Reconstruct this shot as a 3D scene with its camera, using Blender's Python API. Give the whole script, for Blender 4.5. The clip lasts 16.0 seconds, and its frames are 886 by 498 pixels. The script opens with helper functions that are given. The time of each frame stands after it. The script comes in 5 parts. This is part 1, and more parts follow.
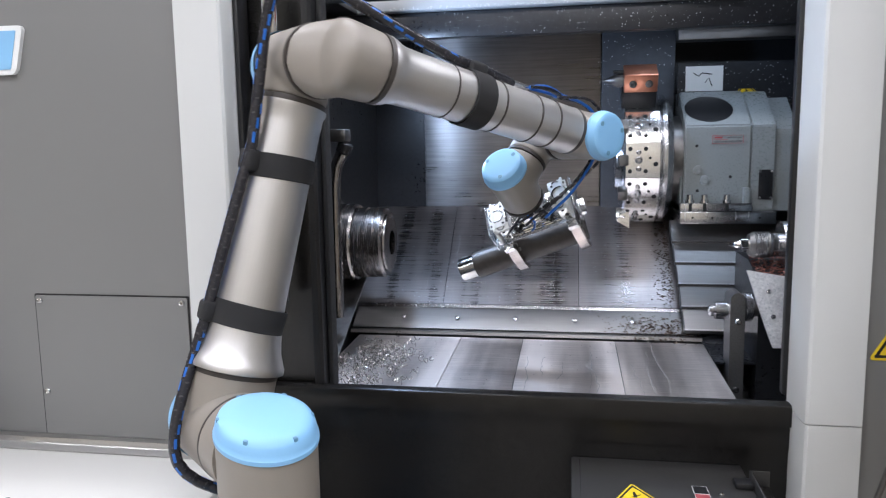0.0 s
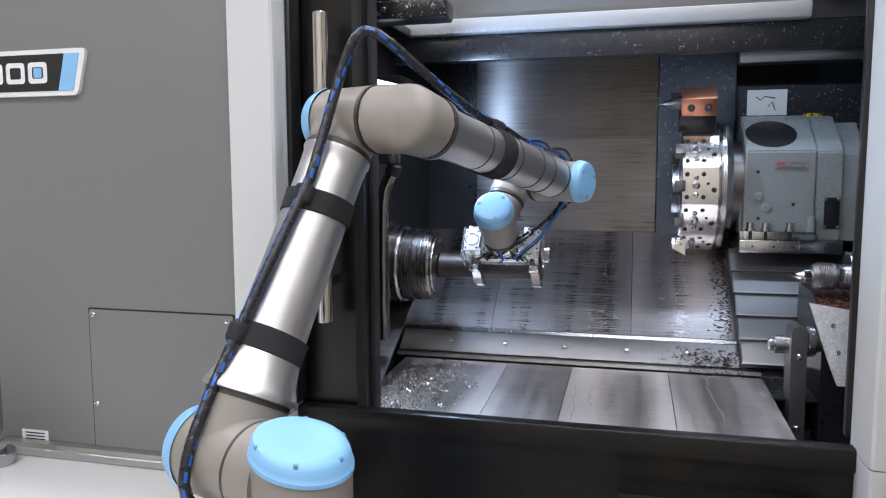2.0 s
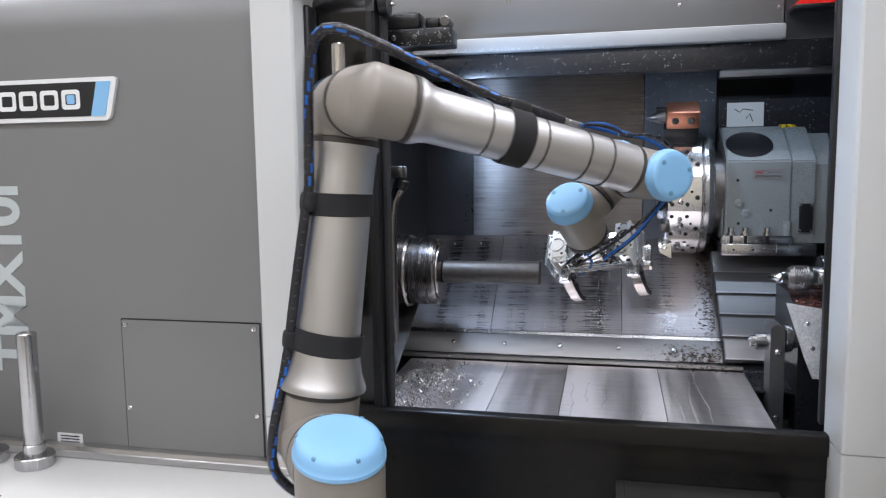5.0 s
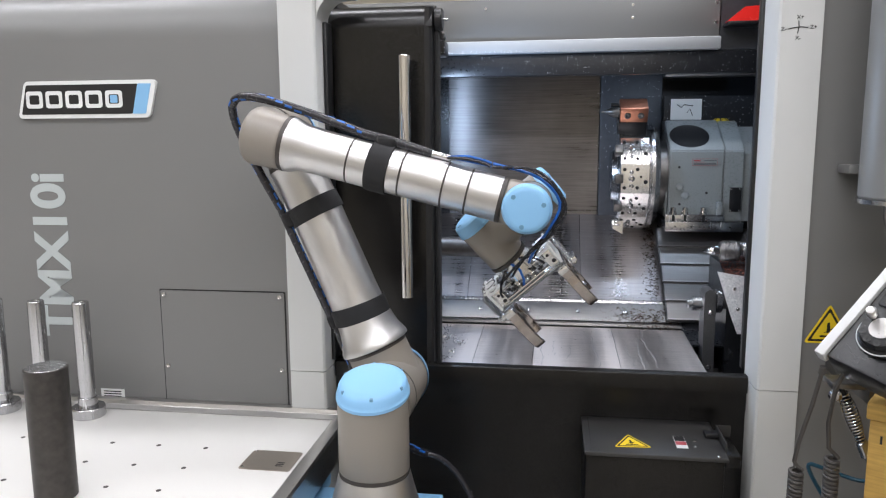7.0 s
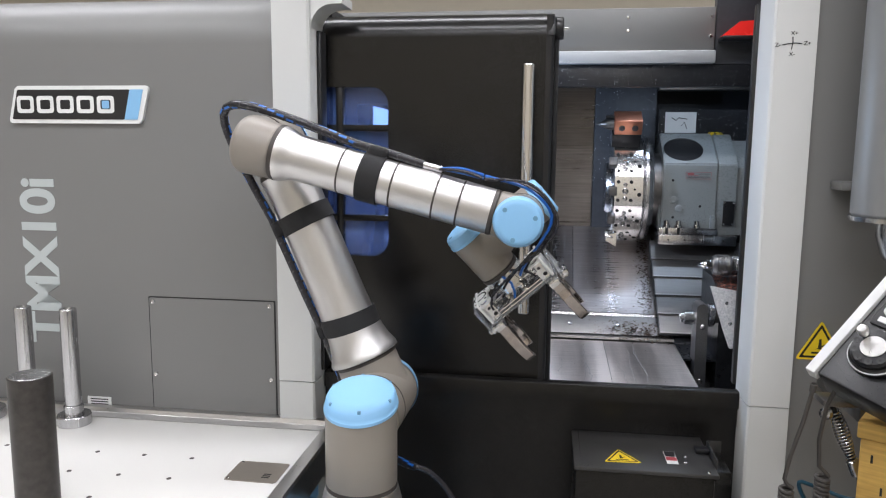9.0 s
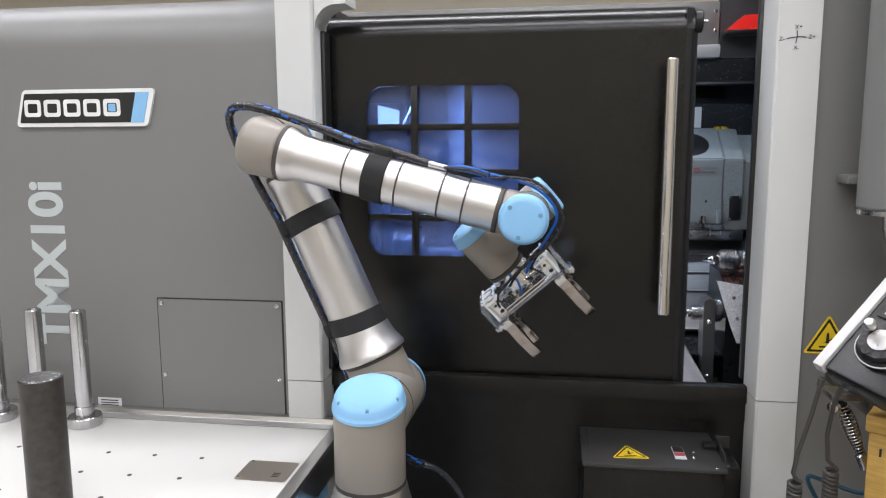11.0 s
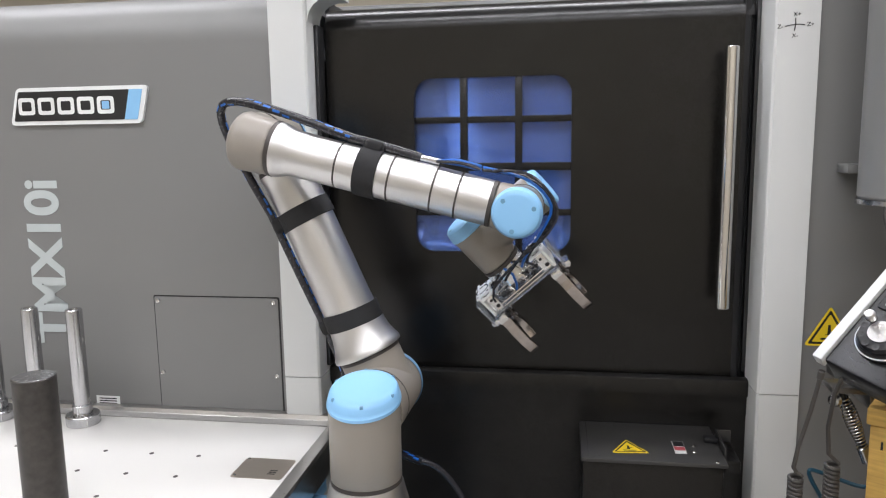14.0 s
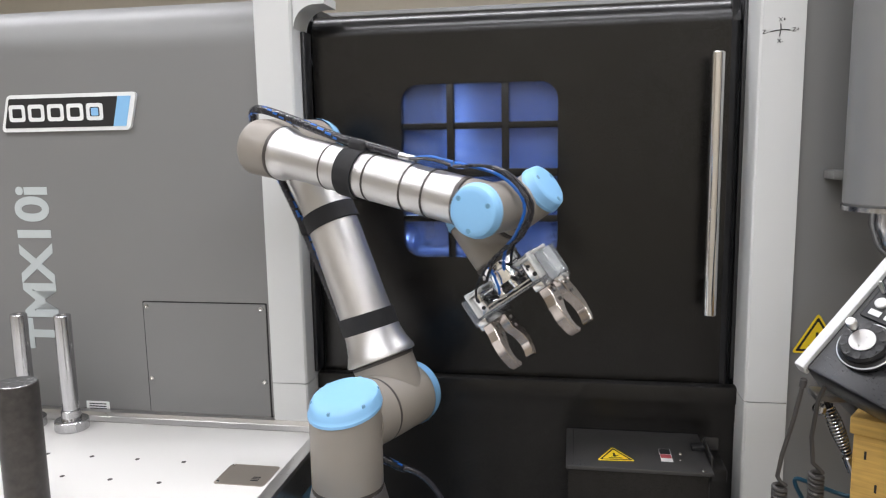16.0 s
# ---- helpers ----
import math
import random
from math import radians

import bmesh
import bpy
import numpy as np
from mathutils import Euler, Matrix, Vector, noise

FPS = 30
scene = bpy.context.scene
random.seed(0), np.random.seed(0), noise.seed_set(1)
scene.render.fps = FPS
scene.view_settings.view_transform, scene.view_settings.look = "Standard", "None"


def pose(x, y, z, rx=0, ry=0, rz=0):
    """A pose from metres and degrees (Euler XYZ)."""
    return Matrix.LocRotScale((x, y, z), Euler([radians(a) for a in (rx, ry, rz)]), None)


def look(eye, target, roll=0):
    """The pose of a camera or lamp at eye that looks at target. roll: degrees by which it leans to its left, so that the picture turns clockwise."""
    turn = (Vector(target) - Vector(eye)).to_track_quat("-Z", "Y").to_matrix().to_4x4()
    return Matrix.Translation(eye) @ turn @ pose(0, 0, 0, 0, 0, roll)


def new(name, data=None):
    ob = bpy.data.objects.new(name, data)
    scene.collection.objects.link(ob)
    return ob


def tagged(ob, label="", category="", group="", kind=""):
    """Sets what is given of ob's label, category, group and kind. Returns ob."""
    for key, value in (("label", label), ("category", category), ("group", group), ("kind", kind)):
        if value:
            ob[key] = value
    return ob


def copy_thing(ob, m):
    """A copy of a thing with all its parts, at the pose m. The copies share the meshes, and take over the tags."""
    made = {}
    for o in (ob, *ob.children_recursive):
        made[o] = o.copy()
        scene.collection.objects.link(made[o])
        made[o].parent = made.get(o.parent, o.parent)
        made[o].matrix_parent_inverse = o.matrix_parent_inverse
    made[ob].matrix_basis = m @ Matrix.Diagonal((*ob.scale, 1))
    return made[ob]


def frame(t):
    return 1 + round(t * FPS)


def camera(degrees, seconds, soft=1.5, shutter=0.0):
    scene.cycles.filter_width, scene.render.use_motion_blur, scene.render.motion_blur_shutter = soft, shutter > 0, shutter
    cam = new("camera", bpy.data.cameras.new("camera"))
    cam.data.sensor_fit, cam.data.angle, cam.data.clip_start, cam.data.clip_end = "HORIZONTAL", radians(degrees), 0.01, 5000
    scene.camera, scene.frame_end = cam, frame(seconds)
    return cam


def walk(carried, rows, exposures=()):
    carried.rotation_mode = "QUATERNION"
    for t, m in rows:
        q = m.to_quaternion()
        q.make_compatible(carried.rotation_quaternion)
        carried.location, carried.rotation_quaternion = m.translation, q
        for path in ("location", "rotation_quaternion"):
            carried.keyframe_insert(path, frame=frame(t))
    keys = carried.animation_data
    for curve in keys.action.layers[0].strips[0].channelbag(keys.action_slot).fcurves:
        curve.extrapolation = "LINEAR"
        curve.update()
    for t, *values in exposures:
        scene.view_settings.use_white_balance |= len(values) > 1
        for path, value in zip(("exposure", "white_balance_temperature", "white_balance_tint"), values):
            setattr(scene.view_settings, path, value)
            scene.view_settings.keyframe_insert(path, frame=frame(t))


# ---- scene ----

# ---------------------------------------------------------------- camera
cam = camera(61.8, 16.0, soft=1.15, shutter=0.4)
PATH = [
    (0.0, 1.1044, -1.3746, 1.5767, 9.811, -7.598, -0.873), (0.5, 1.1237, -1.3423, 1.57, 12.133, -7.561, -0.661),
    (1.0, 1.1284, -1.3414, 1.5718, 13.577, -7.157, -0.304), (1.5, 1.1252, -1.3448, 1.5745, 14.169, -6.539, -0.202),
    (2.0, 1.122, -1.347, 1.5791, 14.219, -5.919, -0.128), (2.5, 1.1203, -1.3475, 1.5847, 14.346, -5.629, -0.11),
    (3.0, 1.1168, -1.35, 1.5863, 14.288, -5.337, -0.144), (3.5, 1.1189, -1.3473, 1.5899, 14.158, -5.17, -0.169),
    (4.0, 1.1154, -1.346, 1.5916, 13.831, -4.799, -0.109), (6.5, 1.0413, -1.7988, 1.6851, 9.748, -8.889, -1.061),
    (7.0, 1.0281, -1.8173, 1.6889, 8.474, -8.638, -0.33), (7.5, 1.0238, -1.823, 1.6914, 7.969, -8.225, 0.38),
    (8.0, 1.0277, -1.8187, 1.6943, 7.826, -8.0, 0.581), (8.5, 1.0321, -1.811, 1.6961, 7.87, -7.978, 0.575),
    (9.0, 1.035, -1.8053, 1.6954, 8.09, -8.033, 0.483), (11.5, 1.0378, -1.8097, 1.698, 8.671, -8.287, -0.456),
    (12.0, 1.0337, -1.8025, 1.6956, 8.73, -8.396, -0.635), (12.5, 1.0444, -1.7938, 1.6949, 8.966, -8.584, -0.749),
    (13.0, 1.0576, -1.7863, 1.6915, 9.08, -8.68, -0.867), (13.5, 1.0586, -1.7872, 1.6928, 9.12, -8.697, -1.01),
    (14.0, 1.0624, -1.7901, 1.695, 9.207, -8.625, -0.924), (14.5, 1.1104, -1.7774, 1.6991, 9.609, -8.445, -0.708),
    (15.0, 1.1156, -1.7729, 1.7002, 10.173, -8.309, -0.715), (15.5, 1.1177, -1.7765, 1.6993, 10.401, -8.232, -0.984),
    (16.0, 1.1178, -1.7771, 1.6999, 9.92, -8.329, -1.019),
]
walk(cam, [(t, pose(x, y, z, 0, 0, yaw) @ pose(0, 0, 0, 90 + pitch) @ pose(0, 0, 0, 0, 0, roll)) for t, x, y, z, yaw, pitch, roll in PATH],
     [(0.0, 0.13, 5960, 12), (0.5, 0.05, 5960, 12), (1.5, -0.01, 5960, 12), (4.2, -0.08, 5960, 12), (6.5, -0.04, 6140, 11), (9.0, -0.01, 6140, 11), (11.5, 0.06, 6160, 11), (16.0, 0.06, 6160, 11)])

# ---------------------------------------------------------------- light
scene.view_settings.exposure = 0.0
world = bpy.data.worlds.new("hall")
scene.world = world
world.use_nodes = True
world.node_tree.nodes["Background"].inputs[0].default_value = (0.9, 0.95, 1.0, 1)
world.node_tree.nodes["Background"].inputs[1].default_value = 0.05
CEILING_LAMPS = [(x, y) for y in (-4.2, -1.9, 0.55) for x in (-2.0, 0.8, 3.3)]


def area_lamp(name, m, sx, sy, watts, colour):
    data = bpy.data.lights.new(name, "AREA")
    data.shape, data.size, data.size_y, data.energy, data.color = "RECTANGLE", sx, sy, watts, colour
    ob = new(name, data)
    ob.matrix_world = m
    return ob


for lx, ly in CEILING_LAMPS:
    area_lamp("hall_light", pose(lx, ly, 4.38), 2.4, 0.3, 41.5, (0.99, 0.965, 1.0))
# work light on the spindle wall inside the machine
area_lamp("work_light", look((0.585, 0.46, 1.78), (1.45, 0.62, 1.35)), 0.05, 0.09, 6.0, (0.58, 0.75, 1.0))
# added unseen fill lamp that brightens turret and recess
area_lamp("work_light", look((1.5, 0.82, 1.935), (1.5, 0.80, 1.45)), 0.45, 0.03, 0.7, (0.68, 0.82, 1.0))


# ---------------------------------------------------------------- materials
def material(name, colour, rough=0.5, metal=0.0, var=0.12, grain=40.0, bump=0.05, stretch=(1, 1, 1), wear=0.15, glass=0.0, coat=0.0, emit=0.0, blot=3.0, objects=0.0, rvar=0.1, spec=0.5, brushed=0.0, run=(1, 1, 1)):
    """A surface with fine grain and broad blotches in colour, gloss and relief."""
    m = bpy.data.materials.new(name)
    m.use_nodes = True
    nt = m.node_tree
    bsdf = nt.nodes["Principled BSDF"]
    link = nt.links.new
    co = nt.nodes.new("ShaderNodeTexCoord")
    mp = nt.nodes.new("ShaderNodeMapping")
    mp.inputs["Scale"].default_value = stretch
    link(co.outputs["Object"], mp.inputs["Vector"])
    fine, broad = nt.nodes.new("ShaderNodeTexNoise"), nt.nodes.new("ShaderNodeTexNoise")
    fine.inputs["Scale"].default_value, fine.inputs["Detail"].default_value = grain, 4
    broad.inputs["Scale"].default_value, broad.inputs["Detail"].default_value = blot, 5
    link(mp.outputs[0], fine.inputs["Vector"])
    wide = nt.nodes.new("ShaderNodeMapping")
    wide.inputs["Scale"].default_value = run
    link(co.outputs["Object"], wide.inputs["Vector"])
    link(wide.outputs[0], broad.inputs["Vector"])
    mix = nt.nodes.new("ShaderNodeMix")
    mix.data_type = "RGBA"
    lo = [max(0, c * (1 - var)) for c in colour]
    hi = [min(1, c * (1 + var)) for c in colour]
    mix.inputs["A"].default_value, mix.inputs["B"].default_value = (*lo, 1), (*hi, 1)
    add = nt.nodes.new("ShaderNodeMath")
    add.operation = "MULTIPLY_ADD"
    add.inputs[1].default_value = wear * 2
    link(broad.outputs["Fac"], add.inputs[0])
    off = nt.nodes.new("ShaderNodeMath")
    off.operation = "SUBTRACT"
    link(fine.outputs["Fac"], off.inputs[0])
    off.inputs[1].default_value = wear
    link(off.outputs[0], add.inputs[2])
    out = add.outputs[0]
    if objects:
        info, oadd = nt.nodes.new("ShaderNodeObjectInfo"), nt.nodes.new("ShaderNodeMath")
        oadd.operation = "MULTIPLY_ADD"
        oadd.inputs[1].default_value = objects
        link(info.outputs["Random"], oadd.inputs[0])
        link(out, oadd.inputs[2])
        out = oadd.outputs[0]
    link(out, mix.inputs["Factor"])
    link(mix.outputs["Result"], bsdf.inputs["Base Color"])
    rr = nt.nodes.new("ShaderNodeMapRange")
    rr.inputs["To Min"].default_value, rr.inputs["To Max"].default_value = max(0.02, rough - rvar), min(1, rough + rvar)
    link(out, rr.inputs["Value"])
    link(rr.outputs[0], bsdf.inputs["Roughness"])
    bsdf.inputs["Metallic"].default_value = metal
    bsdf.inputs["Specular IOR Level"].default_value = spec
    bsdf.inputs["Transmission Weight"].default_value = glass
    bsdf.inputs["Coat Weight"].default_value = coat
    if brushed:
        tan = nt.nodes.new("ShaderNodeTangent")
        tan.direction_type, tan.axis = "RADIAL", "Z"
        link(tan.outputs[0], bsdf.inputs["Tangent"])
        bsdf.inputs["Anisotropic"].default_value, bsdf.inputs["Anisotropic Rotation"].default_value = brushed, 0.25
    if emit:
        bsdf.inputs["Emission Color"].default_value = (*colour, 1)
        bsdf.inputs["Emission Strength"].default_value = emit
    if bump:
        b = nt.nodes.new("ShaderNodeBump")
        b.inputs["Strength"].default_value, b.inputs["Distance"].default_value = bump, 0.002
        link(fine.outputs["Fac"], b.inputs["Height"])
        link(b.outputs[0], bsdf.inputs["Normal"])
    return m


GREY = material("grey_paint", (0.178, 0.178, 0.174), 0.42, var=0.05, grain=900, bump=0.06, wear=0.3)
LIGHT = material("light_paint", (0.58, 0.59, 0.58), 0.42, var=0.04, grain=900, bump=0.05, wear=0.3)
LIP = material("lip_paint", (0.42, 0.44, 0.46), 0.4, var=0.06, grain=500, bump=0.04)
BLACK = material("black_paint", (0.003, 0.0027, 0.0025), 0.25, var=0.25, grain=900, bump=0.03, wear=0.4, spec=0.44)
APRON = material("black_sheet_paint", (0.008, 0.0075, 0.007), 0.28, var=0.3, grain=900, bump=0.03, wear=0.5, spec=0.32)
# lighter black than the box body, for lid and latch walls
LIDM = material("lighter_black_lid", (0.032, 0.031, 0.03), 0.32, var=0.3, grain=300, bump=0.05, wear=0.5)
SATIN = material("satin_black", (0.013, 0.013, 0.014), 0.32, var=0.3, grain=300, bump=0.05, wear=0.4, spec=0.4)
INNER = material("oiled_black", (0.016, 0.017, 0.02), 0.32, var=0.5, grain=90, bump=0.2, wear=0.5)
# one stainless in three tones: how light falls is put into the colours
SHEET = material("stainless_shaded", (0.15, 0.14, 0.136), 0.34, 1.0, var=0.42, grain=34, bump=0.10, stretch=(0.16, 5, 5), wear=0.6, blot=5, rvar=0.12, brushed=0.85)
# blotches stretched by run paint bands of reflected light on floor and slope
SHEET2 = material("stainless_floor_lit", (0.66, 0.625, 0.61), 0.38, 1.0, var=0.45, grain=80, bump=0.10, stretch=(0.12, 6, 6), wear=1.1, blot=2.2, rvar=0.14, objects=0.5, run=(5, 0.4, 0.4))
SLOPE = material("stainless_slope_half_lit", (0.40, 0.375, 0.37), 0.3, 1.0, var=0.34, grain=60, bump=0.08, stretch=(0.12, 6, 6), wear=0.8, blot=2.0, rvar=0.14, objects=0.5, run=(5, 0.4, 0.4))
COVER = material("ground_way_cover", (0.19, 0.186, 0.183), 0.33, 0.9, var=0.15, grain=40, bump=0.02, stretch=(0.3, 4, 4), wear=0.4, objects=0.3)
EDGE = material("bright_sheet_edge", (0.30, 0.29, 0.285), 0.42, 1.0, var=0.2, grain=30, bump=0.03, wear=0.4)
STEEL = material("steel", (0.5, 0.5, 0.51), 0.24, 1.0, var=0.2, grain=120, bump=0.04, stretch=(1, 1, 0.1))
DARKSTEEL = material("dark_steel", (0.16, 0.155, 0.15), 0.36, 0.9, var=0.4, grain=70, bump=0.1)
CHUCKM = material("oily_chuck_steel", (0.30, 0.28, 0.27), 0.24, 1.0, var=0.4, grain=40, bump=0.12, stretch=(12, 0.4, 0.4), wear=0.5)
FINGER = material("worn_finger_steel", (0.50, 0.45, 0.42), 0.16, 1.0, var=0.25, grain=50, bump=0.03, wear=0.5)
CHROME = material("chrome", (0.72, 0.71, 0.70), 0.12, 1.0, var=0.05, grain=300, bump=0.02, stretch=(1, 1, 0.05))
TUBE = material("brushed_tube", (0.60, 0.59, 0.58), 0.42, 1.0, var=0.06, grain=500, bump=0.05, stretch=(1, 1, 0.03), wear=0.2)
SAND = material("sand_grey_shell", (0.25, 0.225, 0.195), 0.45, 0.0, var=0.05, grain=700, bump=0.04, coat=0.1)
BLUE = material("light_blue_cap", (0.235, 0.475, 0.74), 0.42, var=0.03, grain=500, bump=0.02)
# darker blue for cap screws and for the shade of the notches
CAPDARK = material("cap_screw", (0.12, 0.26, 0.40), 0.4)
SEAL = material("seal", (0.045, 0.038, 0.033), 0.5, var=0.2)
STRAP = material("strap_fabric", (0.014, 0.014, 0.015), 0.85, var=0.4, grain=1200, bump=0.5)
HOSE = material("hose_black", (0.02, 0.02, 0.025), 0.25, var=0.4, grain=200, bump=0.1)
HOSEBLUE = material("hose_blue", (0.01, 0.11, 0.45), 0.3, var=0.2)
TABLEM = material("table_top", (0.66, 0.65, 0.62), 0.35, var=0.04, grain=300, bump=0.03, wear=0.3)
ALU = material("aluminium", (0.62, 0.61, 0.6), 0.32, 1.0, var=0.05, grain=200, bump=0.01)
ALUG = material("machined_aluminium", (0.80, 0.80, 0.80), 0.2, 1.0, var=0.1, grain=120, bump=0.04)
PLATE = material("engraved_plate", (0.38, 0.34, 0.29), 0.35, 0.8, var=0.1, grain=200, bump=0.04)
DARK = material("dark_hole", (0.008, 0.008, 0.008), 0.7)
STOCK = material("mill_scale_bar", (0.055, 0.05, 0.046), 0.45, 0.5, var=0.5, grain=60, bump=0.15, wear=0.5)
WHITE = material("white_print", (0.75, 0.76, 0.75), 0.4, var=0.03)
PRINT = material("grey_print", (0.45, 0.49, 0.49), 0.4, var=0.03)
INK = material("ink", (0.012, 0.012, 0.012), 0.5)
YELLOW = material("yellow_sign", (0.80, 0.58, 0.02), 0.4, var=0.05)
YBOX = material("yellow_box", (0.50, 0.31, 0.075), 0.6, var=0.4, grain=40, bump=0.25, stretch=(0.3, 1, 4), wear=0.6, blot=9)
COPPER = material("copper_holder", (0.62, 0.27, 0.17), 0.34, 0.9, var=0.15, grain=80, bump=0.05)
POSTM = material("blue_grey_lining", (0.055, 0.058, 0.066), 0.46, 0.2, var=0.3, grain=60, bump=0.1, wear=0.5)
CAST = material("grey_cast_paint", (0.22, 0.238, 0.24), 0.3, var=0.1, grain=200, bump=0.06, wear=0.3)
RED = material("red_lamp", (0.6, 0.02, 0.015), 0.25, var=0.1, emit=0.5)
REDP = material("red_print", (0.34, 0.06, 0.07), 0.4)
BEIGE = material("hall_wall_paint", (0.62, 0.57, 0.47), 0.7, var=0.06, grain=20, bump=0.1)
FLOORM = material("concrete_floor", (0.28, 0.27, 0.25), 0.5, var=0.2, grain=15, bump=0.1)
DROP = material("coolant_drop", (0.58, 0.60, 0.63), 0.1, 0.0, var=0.02, bump=0.0)
TRAIL = material("dried_coolant", (0.36, 0.36, 0.37), 0.6, 0.0)
CHIP = material("metal_chip", (0.085, 0.06, 0.045), 0.32, 0.7, var=0.6, grain=260)
CHIPRED = material("rusty_chip", (0.30, 0.13, 0.10), 0.3, 0.8, var=0.6, grain=260)
SWARF = material("silver_swarf", (0.36, 0.345, 0.33), 0.25, 1.0, var=0.3, grain=200)
ARMSTEEL = material("spattered_arm_steel", (0.24, 0.24, 0.245), 0.38, 0.9, var=0.35, grain=260, bump=0.12, wear=0.4)
WETPLATE = material("wet_dark_plate", (0.74, 0.77, 0.82), 0.42, 0.9, var=0.5, grain=160, bump=0.5, wear=0.6)
# the diffuse share puts the panes' blue haze and inner reflections into the colour
GLASS = material("tinted_glass", (0.24, 0.38, 0.84), 0.06, 0.0, var=0.05, grain=60, bump=0.0, glass=0.88, rvar=0.02)
ACRYL = material("clear_acrylic", (0.9, 0.93, 0.95), 0.08, 0.0, var=0.02, bump=0.0, glass=0.85, rvar=0.03)
LAMPM = material("lamp_lens", (0.80, 0.90, 1.0), 0.3, emit=2.5)
# glow of the lens that goes with the added fill lamp
ADDED_LENS = material("added_lens_glow", (0.85, 0.92, 1.0), 0.3, emit=1.5)
TUBEL = material("ceiling_lamp_lens", (1.0, 0.96, 0.88), 0.4, emit=7.0)
GREEN = material("green_button", (0.02, 0.25, 0.10), 0.4)
CABLE = material("grey_cable", (0.06, 0.055, 0.05), 0.5, var=0.2)
TEAL = material("teal_hose", (0.008, 0.06, 0.10), 0.4)


# ---------------------------------------------------------------- mesh helpers
def box(bm, x0, x1, y0, y1, z0, z1, bevel=0.0, seg=2, m=None):
    vs = [bm.verts.new((x, y, z)) for x in (x0, x1) for y in (y0, y1) for z in (z0, z1)]
    fs = [bm.faces.new([vs[i] for i in f]) for f in ((0, 1, 3, 2), (4, 6, 7, 5), (0, 4, 5, 1), (2, 3, 7, 6), (0, 2, 6, 4), (1, 5, 7, 3))]
    if bevel:
        es = list({e for f in fs for e in f.edges})
        r = bmesh.ops.bevel(bm, geom=es, offset=bevel, segments=seg, affect="EDGES", profile=0.5)
        vs = list({v for f in r["faces"] for v in f.verts} | {v for v in vs if v.is_valid})
    if m:
        bmesh.ops.transform(bm, matrix=m, verts=[v for v in vs if v.is_valid])
    return bm


def frame_to(p, d):
    """A pose at p whose z axis points along d."""
    return Matrix.Translation(p) @ Vector(d).to_track_quat("Z", "Y").to_matrix().to_4x4()


def lathe(bm, profile, m=None, seg=40):
    """Turns (radius, height) pairs about z."""
    m = m or Matrix()
    rings = []
    for r, h in profile:
        if r < 1e-6:
            rings.append([bm.verts.new(m @ Vector((0, 0, h)))])
        else:
            rings.append([bm.verts.new(m @ Vector((r * math.cos(a), r * math.sin(a), h))) for a in (2 * math.pi * i / seg for i in range(seg))])
    for a, b in zip(rings, rings[1:]):
        for i in range(seg):
            j = (i + 1) % seg
            if len(a) == 1 and len(b) > 1:
                bm.faces.new((a[0], b[j], b[i]))
            elif len(b) == 1 and len(a) > 1:
                bm.faces.new((a[i], a[j], b[0]))
            elif len(a) > 1:
                bm.faces.new((a[i], a[j], b[j], b[i]))
    return bm


def cyl(bm, p0, p1, r, bevel=0.0, seg=32, r1=None):
    p0, p1 = Vector(p0), Vector(p1)
    h = (p1 - p0).length
    r1 = r if r1 is None else r1
    b = min(bevel, h / 3)
    prof = [(0, 0), (r - b, 0), (r, b), (r1, h - b), (r1 - b, h), (0, h)] if b else [(0, 0), (r, 0), (r1, h), (0, h)]
    return lathe(bm, prof, frame_to(p0, p1 - p0), seg)


def ball(bm, p, r, seg=32, rings=16):
    return lathe(bm, [(r * math.sin(math.pi * i / rings), -r * math.cos(math.pi * i / rings)) for i in range(rings + 1)], Matrix.Translation(p), seg)


def sweep(bm, pts, r, seg=10):
    pts = [Vector(p) for p in pts]
    up, last = None, None
    for i, p in enumerate(pts):
        d = (pts[min(i + 1, len(pts) - 1)] - pts[max(i - 1, 0)]).normalized()
        if up is None:
            up = d.orthogonal().normalized()
        up = (up - d * up.dot(d)).normalized()
        side = d.cross(up)
        ring = [bm.verts.new(p + r * (math.cos(a) * up + math.sin(a) * side)) for a in (2 * math.pi * k / seg for k in range(seg))]
        if last:
            for k in range(seg):
                bm.faces.new((last[k], last[(k + 1) % seg], ring[(k + 1) % seg], ring[k]))
        else:
            bm.faces.new(ring[::-1])
        last = ring
    bm.faces.new(last)
    return bm


def prism(bm, outline, y0, y1, axes="xz"):
    """Pushes a flat outline from y0 to y1 along the third axis."""
    def put(a, b, c):
        return {"xz": (a, c, b), "yz": (c, a, b), "xy": (a, b, c)}[axes]
    front = [bm.verts.new(put(a, b, y0)) for a, b in outline]
    back = [bm.verts.new(put(a, b, y1)) for a, b in outline]
    bm.faces.new(front)
    bm.faces.new(back[::-1])
    n = len(outline)
    for i in range(n):
        bm.faces.new((front[i], back[i], back[(i + 1) % n], front[(i + 1) % n]))
    bmesh.ops.recalc_face_normals(bm, faces=bm.faces[:])
    return bm


